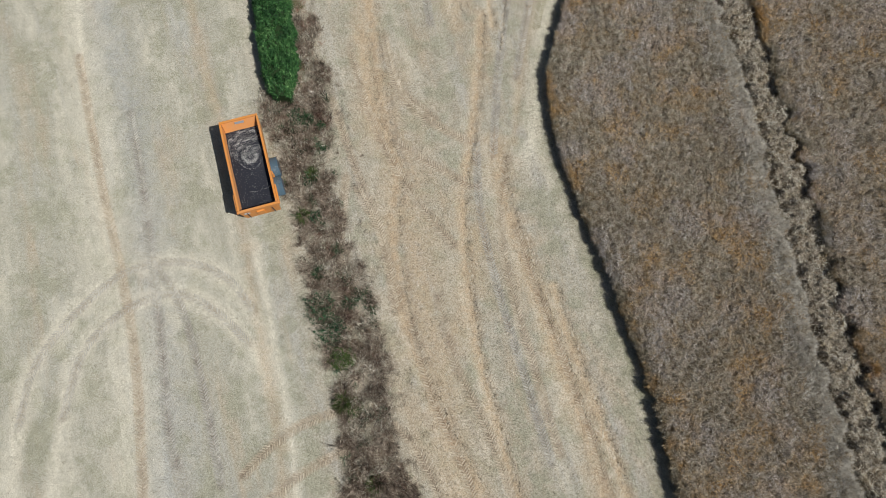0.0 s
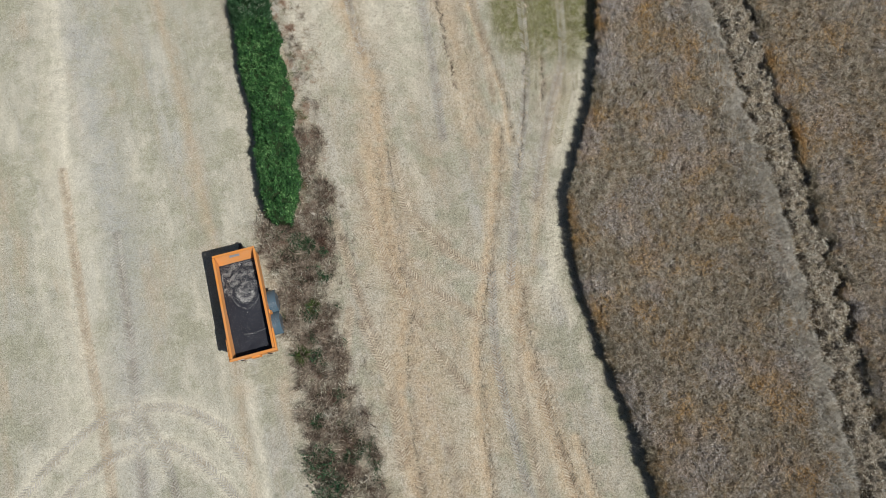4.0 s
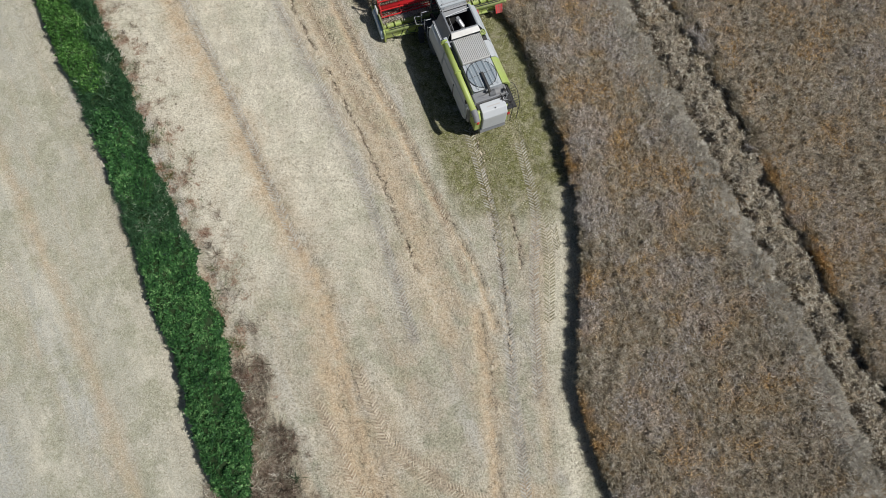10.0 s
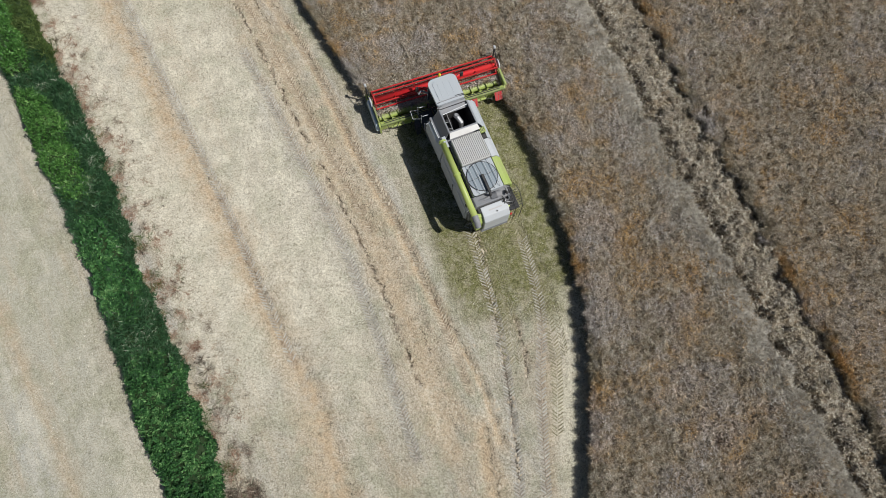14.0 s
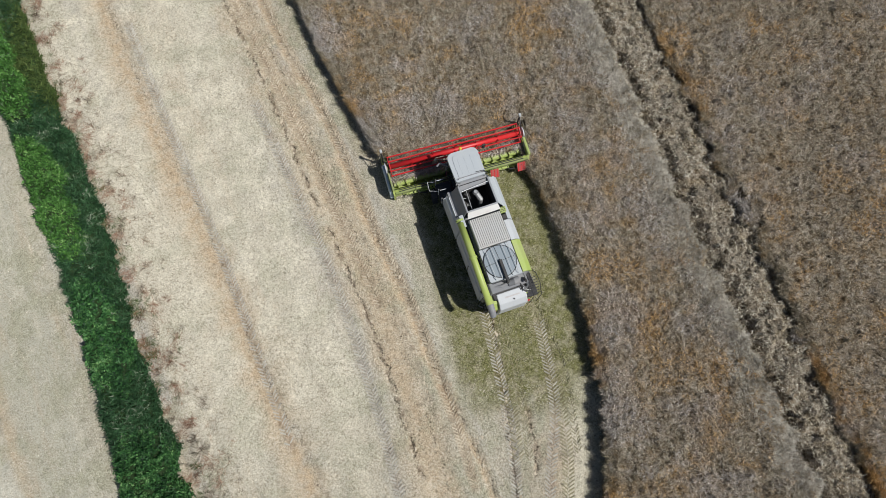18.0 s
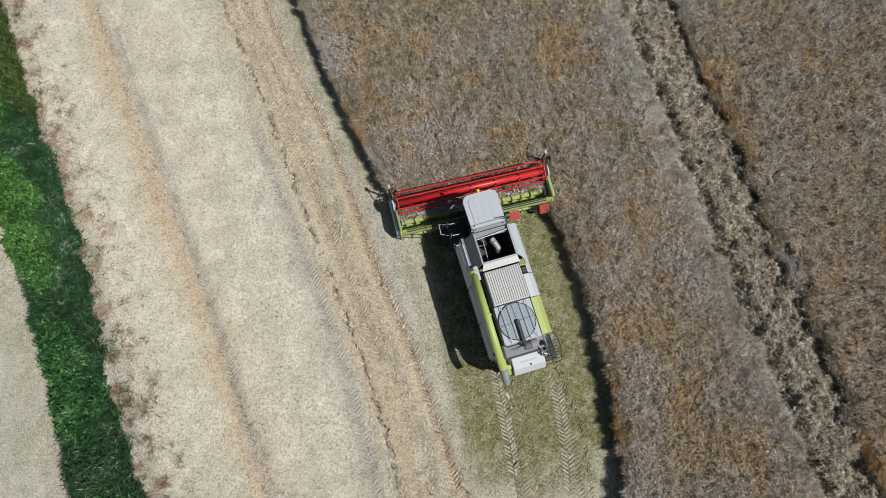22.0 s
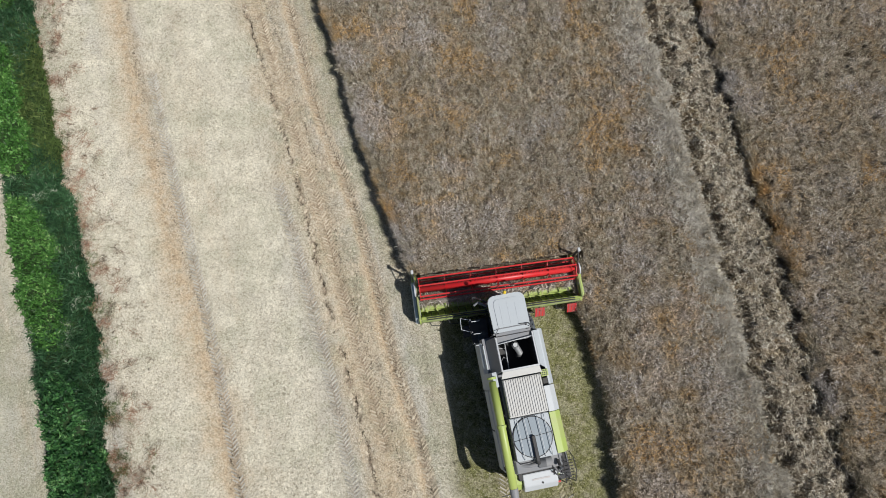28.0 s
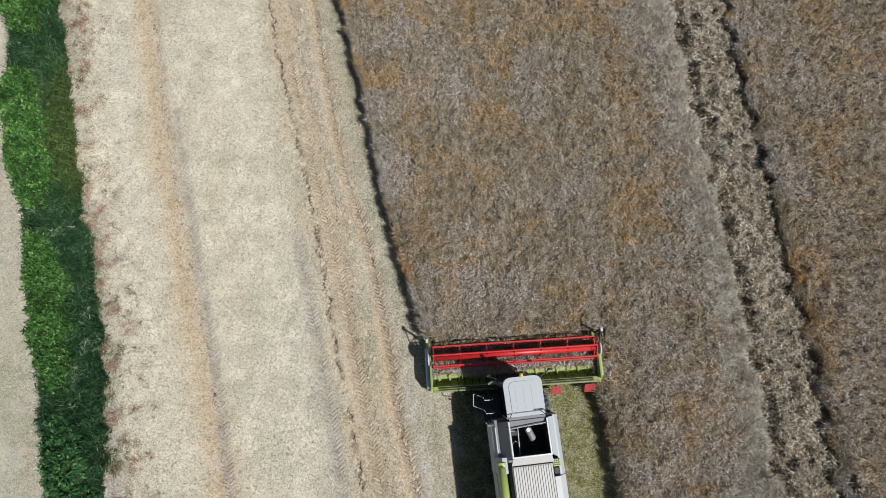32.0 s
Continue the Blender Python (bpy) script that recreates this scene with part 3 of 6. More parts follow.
x, y = x[keep], y[keep]
fresh = (away(x, y, cut_mid) < 3.6) & (x > x_on([(2.5, 30), (1.3, 41), (0.0, 46), (-2, 50)], y)) & (y > 32) & (rng.uniform(0, 1, len(x)) < 0.85)
for name, sel, mat_, label in (("loose_straw", ~fresh, STRAW, "scattered pale loose straw on the stubble"), ("cut_stalks", fresh, CUT, "freshly cut greenish stalks left behind the combine")):
    px, py = x[sel], y[sel]
    k = len(px)
    m_ = blades(name, put_on(px, py, 0.015), ways(k, 66, 20), rng.uniform(0.06, 0.21, k), rng.uniform(0.011, 0.028, k), mat_)
    tagged(new(name, m_), label, "straw", kind="stuff")

# cut stems still stand in the ground, in drilled rows
n = 330000
x, y = rng.uniform(-32, 16, n), rng.uniform(-11, 69, n)
keep = ((y < 45.8) & (x < x_on(CROP_EDGE, y) - 0.1) | (y >= 45.8) & (x < x_on(CROP_WEST, y) - 0.1)) & (rng.uniform(0, 1, n) > 0.9 * scrub_at(x, y))
hedge_x = (x > x_on(HEDGE_L, y)) & (x < x_on(HEDGE_R, y)) & (y > 17.4)
x, y = x[keep & ~hedge_x], y[keep & ~hedge_x]
cell = (np.round((y + 12) / STEP).astype(int) + 7) * len(near_far(-33, 15, STEP)) + np.clip(np.round((x + 33) / STEP).astype(int) + 7, 0, 10 ** 6)
worn = np.maximum(np.maximum(masks["soil"], masks["grey"]), np.maximum(masks["chaff"] * 0.6, masks["litter_and_shade"]))[cell]
keep = (rng.uniform(0, 1, len(x)) > 0.85 * worn) & (rng.uniform(0, 1, len(x)) < 0.65 + 0.5 * waves(x, y, 2.8, 18))
x, y = x[keep], y[keep]
k = len(x)
m_ = blades("stubble", put_on(x, y, -0.01), ways(k, 16, 12), rng.uniform(0.06, 0.17, k), rng.uniform(0.012, 0.026, k), STRAW)
tagged(new("stubble", m_), "short pale rapeseed stubble standing in dry soil", "stubble", kind="stuff")


# ---- standing crop ----
def crop_block(name, inside, bounds, top, count, material, label, tilt, lean, length, rough_h=0.135, cell=0.2):
    """A stand of stalks: a dark uneven inside, and a great many thin stems and pods over it."""
    x0, x1, y0, y1 = bounds
    xs, ys = np.arange(x0, x1, cell), np.arange(y0, y1, cell)
    cx, cy = np.meshgrid(xs + cell / 2, ys + cell / 2)
    ok = inside(cx.ravel(), cy.ravel(), 0.3).reshape(cx.shape)
    vx, vy = np.meshgrid(np.append(xs, x1), np.append(ys, y1))
    w = len(xs) + 1
    z = top(vx, vy) - 0.27 + rough_h * waves(vx, vy, 0.9, 31) + rough_h * 0.7 * waves(vx, vy, 0.45, 32)
    verts = np.concatenate([np.stack([vx.ravel(), vy.ravel(), z.ravel()], 1), np.stack([vx.ravel(), vy.ravel(), np.full(vx.size, -0.1)], 1)])
    r, c = np.nonzero(ok)
    i = r * w + c
    faces = [np.stack([i, i + 1, i + 1 + w, i + w], 1)]
    low = vx.size
    pad = np.pad(ok, 1)
    for dr, dc, p, q in ((0, -1, w, 0), (0, 1, 1, 1 + w), (-1, 0, 0, 1), (1, 0, 1 + w, w)):
        open_ = ok & ~pad[1 + dr:1 + dr + ok.shape[0], 1 + dc:1 + dc + ok.shape[1]]
        r, c = np.nonzero(open_)
        i = r * w + c
        faces.append(np.stack([i + p, i + p + low, i + q + low, i + q], 1))
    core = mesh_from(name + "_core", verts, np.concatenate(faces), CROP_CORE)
    base = tagged(new(name, core), label, "crop", kind="stuff")
    px, py = rng.uniform(x0, x1, count), rng.uniform(y0, y1, count)
    keep = inside(px, py, 0.0)
    px, py = px[keep], py[keep]
    k = len(px)
    clump = 0.62 * waves(px, py, 0.9, 31) + 0.5 * waves(px, py, 0.45, 32) + 0.5 * waves(px, py, 0.27, 33)
    pz = top(px, py) - 0.30 + rng.uniform(-0.08, 0.12, k) + rough_h * 1.2 * clump
    edge = ~inside(px, py, 0.35)
    pz[edge] -= rng.uniform(0, 0.75, edge.sum()) * top(px[edge], py[edge])
    d = ways(k, tilt, 20, lean)
    d[:, 0] += 0.35 * waves(px, py, 1.3, 35)
    d[:, 1] += 0.35 * waves(px, py, 1.5, 36)
    d /= np.linalg.norm(d, axis=1)[:, None]
    m2 = blades("stalks", np.stack([px, py, pz], 1), d, rng.uniform(length * 0.5, length * 1.1, k), rng.uniform(0.024, 0.05, k), material)
    tips = tagged(new("stalks", m2), kind="stuff")
    tips.parent = base
    return base


def edge_jag(x, y):
    return 0.13 * waves(x, y, 0.8, 41) + 0.10 * waves(x, y, 0.37, 48) + 0.10 * waves(x, y, 2.7, 49)


def main_inside(x, y, inset):
    front = 44.85 + 1.25 + 0.2126 * (x - 3.95)          # the line that the knife has reached
    west = np.where(y < front, x_on(CROP_EDGE, y), x_on(CROP_WEST, y))
    jag = edge_jag(x, y)
    return (x > west + inset + jag) & (x < x_on(TROUGH_L, y) - inset + 0.35 * waves(x, y, 2.2, 42) - 0.1)


def trough_inside(x, y, inset):
    return (x > x_on(TROUGH_L, y) + 0.1) & (x < x_on(TROUGH_R, y) + 0.3)


def east_inside(x, y, inset):
    return (x > x_on(TROUGH_R, y) + 0.2 + inset + 0.42 * waves(x, y, 1.9, 43) + 0.2 * waves(x, y, 0.6, 50)) & (x < 38)


def canopy(x, y):
    return 1.12 + 0.08 * waves(x, y, 6.0, 44) + 0.08 * waves(x, y, 2.4, 45)


def low_canopy(x, y):
    l, r = x_on(TROUGH_L, y), x_on(TROUGH_R, y)
    across = np.clip((x - l + 0.1) / (r - l + 0.4), 0, 1)
    notch = np.clip((across - 0.05) / 0.22, 0, 1) ** 1.6 * (1 - 0.35 * np.clip((across - 0.8) / 0.2, 0, 1))
    return 0.26 + 0.58 * notch + 0.24 * waves(x, y, 1.7, 46) * notch + 0.14 * waves(x, y, 0.8, 47)


crop_block("rapeseed_crop", main_inside, (-14, 30.5, -14, 72), canopy, 2300000, CROP, "standing ripe brown rapeseed with rust and grey patches", 54, (-0.05, 0.1), 0.2)
crop_block("rapeseed_crop", east_inside, (9, 38, -14, 72), canopy, 1080000, CROP, "standing ripe brown rapeseed beyond the lodged strip", 48, (-0.05, 0.1), 0.2, 0.19)
crop_block("lodged_crop", trough_inside, (7, 34, -14, 72), low_canopy, 1300000, LODGED, "pale lodged stalks lying in a sunken strip", 70, (-0.2, -0.35), 0.24, 0.2)

# stalks along the crop's borders lean out and hide its inside
def fringe(line, y0, y1, count, lean, material, label, out, low=0.75, shift=None, wide=0.28, tilt=42):
    y = rng.uniform(y0, y1, count)
    x = x_on(line, y)
    x = x + (shift(x, y) if shift else edge_jag(x, y)) - out * np.abs(rng.normal(0, wide, count)) + out * 0.12
    z = canopy(x, y) - 0.2 - np.abs(rng.normal(0, low * 0.6, count))
    m_ = blades("crop_fringe", np.stack([x, y, np.maximum(z, 0.02)], 1), ways(count, tilt, 18, lean), rng.uniform(0.18, 0.42, count), rng.uniform(0.016, 0.04, count), material)
    tagged(new("crop_fringe", m_), label, "crop", kind="stuff")


EDGE_LABEL = "brown stalks leaning out along the cut edge"
fringe(CROP_EDGE, -13, 46.5, 85000, (-0.35, 0), CROP, EDGE_LABEL, -1)
fringe(CROP_WEST, 45.5, 71, 36000, (-0.35, 0), CROP, EDGE_LABEL, -1)
fringe(TROUGH_L, -13, 71, 130000, (0.45, -0.1), BLEACHED, "pale leaning stalks along the lodged strip", 1, 0.06, lambda x, y: 0.35 * waves(x, y, 2.2, 42) - 0.45, 0.8, 58)
fringe(TROUGH_R, -13, 71, 115000, (-0.6, 0), CROP, "brown stalks leaning over the lodged strip", -1, 0.5, lambda x, y: 0.3 + 0.4 * waves(x, y, 1.9, 43))

# ---- tools for things ----
def thing(name, m, label, category, group=""):
    ob = new(name)
    ob.matrix_world = m
    ob.empty_display_size = 0.3
    return tagged(ob, label, category, group)


def part(name, bm, material, parent, label="", smooth=False):
    me = bpy.data.meshes.new(name)
    bmesh.ops.recalc_face_normals(bm, faces=bm.faces)
    if smooth:
        for f in bm.faces:
            f.smooth = True
    bm.to_mesh(me)
    bm.free()
    me.materials.append(material)
    ob = new(name, me)
    ob.parent = parent
    return tagged(ob, label) if label else ob


def box(x0, x1, y0, y1, z0, z1, bevel=0.015, seg=1, bm=None, taper=None):
    """A box with softened edges; taper: how far each top edge is drawn in (x, y)."""
    bm = bm or bmesh.new()
    t = bmesh.new()
    bmesh.ops.create_cube(t, size=1.0)
    for v in t.verts:
        top = v.co.z > 0
        x, y = (x1 if v.co.x > 0 else x0), (y1 if v.co.y > 0 else y0)
        if top and taper:
            x += -taper[0] if v.co.x > 0 else taper[0]
            y += -taper[1] if v.co.y > 0 else taper[1]
        v.co = (x, y, z1 if top else z0)
    if bevel:
        bmesh.ops.bevel(t, geom=t.edges[:], offset=bevel, segments=seg, affect="EDGES", profile=0.5)
    return join(bm, t)


def join(bm, other):
    """Adds other to bm."""
    me = bpy.data.meshes.new("t")
    other.to_mesh(me)
    other.free()
    bm.from_mesh(me)
    bpy.data.meshes.remove(me)
    return bm


def rod(points, r, seg=8, bm=None, r_end=None, caps=True):
    """A round bar through points."""
    bm = bm or bmesh.new()
    pts = [Vector(p) for p in points]
    rings = []
    for i, p in enumerate(pts):
        d = (pts[min(i + 1, len(pts) - 1)] - pts[max(i - 1, 0)]).normalized()
        u = d.orthogonal().normalized() if abs(d.z) > 0.9 else d.cross(Vector((0, 0, 1))).normalized()
        w = d.cross(u)
        k = r if r_end is None else r + (r_end - r) * i / (len(pts) - 1)
        rings.append([bm.verts.new(p + (u * math.cos(a) + w * math.sin(a)) * k) for a in (2 * math.pi * j / seg for j in range(seg))])
    for a, b in zip(rings, rings[1:]):
        for j in range(seg):
            bm.faces.new((a[j], a[(j + 1) % seg], b[(j + 1) % seg], b[j]))
    if caps:
        bm.faces.new(rings[0])
        bm.faces.new(rings[-1][::-1])
    return bm


def prism(profile, axis, a, b, bm=None, bevel=0.0):
    """A profile (two coordinates) drawn out along an axis from a to b. axis x: (y, z); axis y: (x, z); axis z: (x, y)."""
    t = bmesh.new()
    put = {"x": lambda p, k: (k, p[0], p[1]), "y": lambda p, k: (p[0], k, p[1]), "z": lambda p, k: (p[0], p[1], k)}[axis]
    lo, hi = [t.verts.new(put(p, a)) for p in profile], [t.verts.new(put(p, b)) for p in profile]
    n = len(profile)
    for i in range(n):
        t.faces.new((lo[i], lo[(i + 1) % n], hi[(i + 1) % n], hi[i]))
    t.faces.new(lo)
    t.faces.new(hi[::-1])
    if bevel:
        bmesh.ops.bevel(t, geom=t.edges[:], offset=bevel, segments=2, affect="EDGES", profile=0.5)
    return join(bm or bmesh.new(), t)


def slab(corners, thick, bm=None):
    """A plate on four corners, thick along its normal."""
    bm = bm or bmesh.new()
    c = [Vector(p) for p in corners]
    nrm = (c[1] - c[0]).cross(c[3] - c[0]).normalized() * thick
    lo, hi = [bm.verts.new(p - nrm) for p in c], [bm.verts.new(p) for p in c]
    n = len(c)
    for i in range(n):
        bm.faces.new((lo[i], lo[(i + 1) % n], hi[(i + 1) % n], hi[i]))
    bm.faces.new(lo[::-1])
    bm.faces.new(hi)
    return bm


def lathe(profile, axis_point, axis="x", seg=32, bm=None):
    """Turns a profile of (along, radius) round an axis through a point."""
    bm = bm or bmesh.new()
    rings = []
    for s, r in profile:
        ring = []
        for j in range(seg):
            a = 2 * math.pi * j / seg
            c, d = r * math.cos(a), r * math.sin(a)
            v = {"x": (s, c, d), "y": (c, s, d), "z": (c, d, s)}[axis]
            ring.append(bm.verts.new(Vector(axis_point) + Vector(v)))
        rings.append(ring)
    for a, b in zip(rings, rings[1:]):
        for j in range(seg):
            bm.faces.new((a[j], a[(j + 1) % seg], b[(j + 1) % seg], b[j]))
    bm.faces.new(rings[0])
    bm.faces.new(rings[-1][::-1])
    return bm


# ---- hedge, weeds and bushes ----
def hedge_section(y0, y1, top, material, label, spiky=False, inset_l=0.0, inset_r=0.0, size=0.16):
    ys = np.arange(y0, y1 + 0.01, 0.3)
    bm = bmesh.new()
    rows = []
    for i, yy in enumerate(ys):
        l, r = x_on(HEDGE_L, yy) + inset_l, x_on(HEDGE_R, yy) - inset_r
        end = min(1.0, (yy - y0 + 0.2) / 2.0, (y1 - yy + 0.2) / 2.0)
        l, r = l + 0.28 * noise.noise((yy * 0.8, 3.0, top)), r + 0.5 * noise.noise((yy * 0.9, 7.0, top)) + 0.24 * noise.noise((yy * 2.6, 9.0, top))
        mid, half = (l + r) / 2, (r - l) / 2 * (0.3 + 0.7 * math.sqrt(max(end, 0))) * (1 + 0.10 * noise.noise((yy * 0.9, top, 0.0)))
        row = []
        for j in range(11):
            a = math.pi * j / 10
            px, pz = mid - half * 0.86 * math.copysign(abs(math.cos(a)) ** 0.42, math.cos(a)), top * 0.84 * (math.sin(a) ** 0.36 if 0 < j < 10 else 0) * (0.75 + 0.25 * end)
            nz = noise.noise((px * 1.3, yy * 1.3, pz)) * 0.16
            row.append(bm.verts.new((px + nz, yy + nz * 0.5, max(pz + nz if 0 < j < 10 else -0.1, -0.1))))
        rows.append(row)
    for a, b in zip(rows, rows[1:]):
        for p, q, s, t in zip(a, a[1:], b[1:], b):
            bm.faces.new((p, q, s, t))
    bm.faces.new(rows[0])
    bm.faces.new(rows[-1][::-1])
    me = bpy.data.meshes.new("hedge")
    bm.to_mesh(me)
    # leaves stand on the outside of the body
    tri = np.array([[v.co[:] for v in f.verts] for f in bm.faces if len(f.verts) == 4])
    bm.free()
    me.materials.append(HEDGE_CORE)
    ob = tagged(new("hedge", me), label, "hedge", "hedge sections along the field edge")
    area = np.linalg.norm(np.cross(tri[:, 1] - tri[:, 0], tri[:, 3] - tri[:, 0]), axis=1)
    n = int(area.sum() * (720 if not spiky else 520))
    pick = rng.choice(len(tri), n, p=area / area.sum())
    u, v = rng.uniform(0, 1, (n, 1)), rng.uniform(0, 1, (n, 1))
    q = tri[pick]
    p = (q[:, 0] * (1 - u) + q[:, 1] * u) * (1 - v) + (q[:, 3] * (1 - u) + q[:, 2] * u) * v
    p += rng.normal(0, 0.09, (n, 3)) + [0, 0, 0.05]
    p[:, 2] += 0.22 * waves(p[:, 0], p[:, 1], 0.7, 51) + 0.17 * waves(p[:, 0], p[:, 1], 1.6, 52)
    p[:, 2] = np.maximum(p[:, 2], 0.03)
    if spiky:
        m_ = blades("leaves", p, ways(n, 48, 18, (0.25, -0.1)), rng.uniform(0.18, 0.42, n), rng.uniform(0.03, 0.07, n), material)
    else:
        m_ = flat_leaves("leaves", p, rng.uniform(size * 0.45, size * 1.0, n), material, 0.35)
        k = n // 3
        m2 = blades("shoot_foliage", p[:k] + [0, 0, 0.03], ways(k, 40, 18, (0.2, 0)), rng.uniform(0.12, 0.3, k), rng.uniform(0.03, 0.07, k), material)
        sh = tagged(new("shoot_foliage", m2), kind="stuff")
        sh.parent = ob
    lf = tagged(new("leaves", m_), kind="stuff")
    lf.parent = ob


hedge_section(17.2, 31.6, 1.55, LEAF, "dense mid-green leafy hedge end beside dry weeds", size=0.16)
hedge_section(28.8, 36.0, 1.2, LEAF_DARK, "dark green weeds with pale seed heads in the hedge", True, 0.0, 0.1)
hedge_section(33.2, 39.8, 1.45, LEAF, "mid-green leafy hedge section", size=0.2, inset_r=0.45)
hedge_section(36.5, 43.8, 1.1, LEAF_DARK, "dark nettle clump in the hedge line", True)
hedge_section(40.8, 48.4, 1.45, LEAF_LIGHT, "bright green leafy hedge section", inset_r=0.8, size=0.16)
hedge_section(41.0, 50.0, 0.95, LEAF_DARK, "low dark green grass beside the hedge", True, 1.3, -0.1)
hedge_section(46.0, 52.6, 0.9, LEAF_DARK, "low green grass gap in the hedge", True)
hedge_section(49.6, 56.8, 1.9, LEAF_LIGHT, "rounded bright green bush in the hedge line", inset_r=0.9, size=0.17)
hedge_section(49.6, 58.6, 0.85, GRASS, "green grass at the foot of the hedge", True, 1.3, -0.1)
hedge_section(54.5, 61.8, 1.0, LEAF_DARK, "dark green weeds in the hedge line", True)
hedge_section(59.0, 67.2, 1.7, LEAF_LIGHT, "bright green leafy hedge section", inset_r=0.5, size=0.16)
hedge_section(64.8, 72.5, 1.5, LEAF, "mid-green leafy hedge section", size=0.16)


def tufts(name, x, y, stems, reach, material, label, tilt=42, thick=(0.007, 0.019)):
    """Weed tufts: stems that spread from one root."""
    n = len(x)
    bx, by = np.repeat(x, stems), np.repeat(y, stems)
    k = n * stems
    r = np.repeat(rng.uniform(0.6, 1.3, n), stems)
    pos = put_on(bx + rng.normal(0, 0.07, k), by + rng.normal(0, 0.07, k), -0.01)
    d = ways(k, tilt, 20)
    ln = reach * r * rng.uniform(0.5, 1.1, k)
    m_ = blades(name, pos, d, ln * 0.6, rng.uniform(*thick, k), material, bend=(d * [1.25, 1.25, 0.35]) * (ln * 0.5)[:, None])
    return tagged(new(name, m_), label, "weeds", kind="stuff")


n = 46000
x, y = rng.uniform(-24, 4, n), rng.uniform(-12, 62, n)
s = scrub_at(x, y)
s = s * np.where(y > 19.5, 0.10 + 0.7 * np.clip(waves(x, y, 1.4, 64) - 0.15, 0, 1), 1.0)
keep = rng.uniform(0, 1, n) < s * np.clip(0.45 + 0.9 * waves(x, y, 1.8, 61), 0.08, 1)
tufts("dry_weeds", x[keep], y[keep], 18, 0.55, DRY, "reddish-brown dead weeds in a strip between stubbles")
x, y = rng.uniform(-24, 4, 9000), rng.uniform(-12, 62, 9000)
keep = rng.uniform(0, 1, 9000) < scrub_at(x, y) * np.clip(waves(x, y, 2.6, 62) + 0.1, 0, 1)
tufts("green_weeds", x[keep], y[keep], 10, 0.4, GRASS, "sparse green weeds among the dead stems")
x, y = rng.uniform(-24, 4, 9000), rng.uniform(-12, 62, 9000)
keep = rng.uniform(0, 1, 9000) < scrub_at(x, y) * np.clip(waves(x, y, 2.1, 63) + 0.25, 0, 1) * np.where(y < 19, 1, 0.5)
tufts("bleached_grass", x[keep], y[keep], 16, 0.5, STRAW, "bleached dry grass among the weeds", 55)


def bush(x, y, r, h, material, label, n=900, spiky=False):
    """A low bush: stems from the root and leaves through its crown."""
    z = float(height(np.array([x]), np.array([y]))[0])
    ob = thing("bush", pose(x, y, z), label, "bush", "bushes in the weed strip")
    bm = bmesh.new()
    for k in range(9):
        a = k * 2.4
        e = (r * 0.6 * math.cos(a), r * 0.6 * math.sin(a), h * (0.6 + 0.04 * k))
        rod([(0, 0, -0.03), (e[0] * 0.3, e[1] * 0.3, e[2] * 0.6), e], 0.02, 5, bm, 0.006)
    part("stems", bm, DRY, ob)
    v = rng.normal(size=(n, 3))
    v /= np.linalg.norm(v, axis=1)[:, None]
    v[:, 2] = np.abs(v[:, 2])
    v *= (rng.uniform(0.35, 1, n) ** 0.5)[:, None]
    v *= (1 + 0.35 * waves(v[:, 0] * 3, v[:, 1] * 3 + x, 2.0, 71))[:, None]
    p = v * [r, r, h] + [0, 0, 0.04]
    if spiky:
        m_ = blades("leaves", p * 0.45, v / (np.linalg.norm(v, axis=1)[:, None] + 1e-6), rng.uniform(0.25, 0.5, n), rng.uniform(0.03, 0.06, n), material)
    else:
        m_ = flat_leaves("leaves", p, rng.uniform(0.05, 0.13, n), material, 0.3)
    lf = tagged(new("leaves", m_), kind="stuff")
    lf.parent = ob


bush(-8.6, 16.0, 0.75, 0.6, LEAF_DARK, "spiky dark green bush in dry weeds", 500, True)
bush(-8.0, 11.6, 0.6, 0.6, LEAF_DARK, "small dark green bush among dead weeds", 280)
bush(-7.4, 9.0, 0.5, 0.5, LEAF_DARK, "small green bush among dead weeds", 250)
bush(-6.5, 2.9, 1.1, 0.9, LEAF_DARK, "dark green bush with brown stems", 800)
bush(-5.8, 1.3, 1.0, 0.8, LEAF_DARK, "dark green bush with brown stems", 650)
bush(-5.0, -0.2, 0.8, 0.7, GRASS, "yellow-green weedy bush on bare soil", 700)
bush(-5.2, 1.9, 0.6, 0.9, LEAF_DARK, "mid-green bush behind dead weeds", 300)
bush(-4.7, -2.9, 0.9, 0.5, GRASS, "low green patch of weeds on bare soil", 900, True)
bush(-4.0, -3.2, 0.7, 0.4, GRASS, "low green weed cushion", 300)
bush(-2.4, -7.6, 0.8, 0.6, GRASS, "yellow-green weedy bush among dead stems", 400, True)
RUSTY = strands("rusty_weed", [(0.0, (0.16, 0.07, 0.045)), (0.6, (0.36, 0.21, 0.14)), (1.0, (0.55, 0.42, 0.31))], 0.8)
bush(-11.0, 30.3, 0.7, 0.4, STRAW, "bleached dry shrub beside the hedge", 260, True)

spots = random.Random(12)
for k in range(20):
    yy = spots.uniform(-9, 17)
    l_, r_ = float(x_on(SCRUB_L, yy)), float(x_on(SCRUB_R, yy))
    bush(l_ + (r_ - l_) * spots.uniform(0.12, 0.85), yy, spots.uniform(0.3, 0.75), spots.uniform(0.35, 0.7), spots.choice((LEAF_DARK, GRASS, DRY, DRY)), spots.choice(("small weedy bush among dead stems", "straggling brown and green weed bush")), spots.randint(160, 420), spots.random() < 0.6)
x, y = rng.uniform(-27, -8, 26000), rng.uniform(19, 70, 26000)
d = x - x_on(HEDGE_R, y)
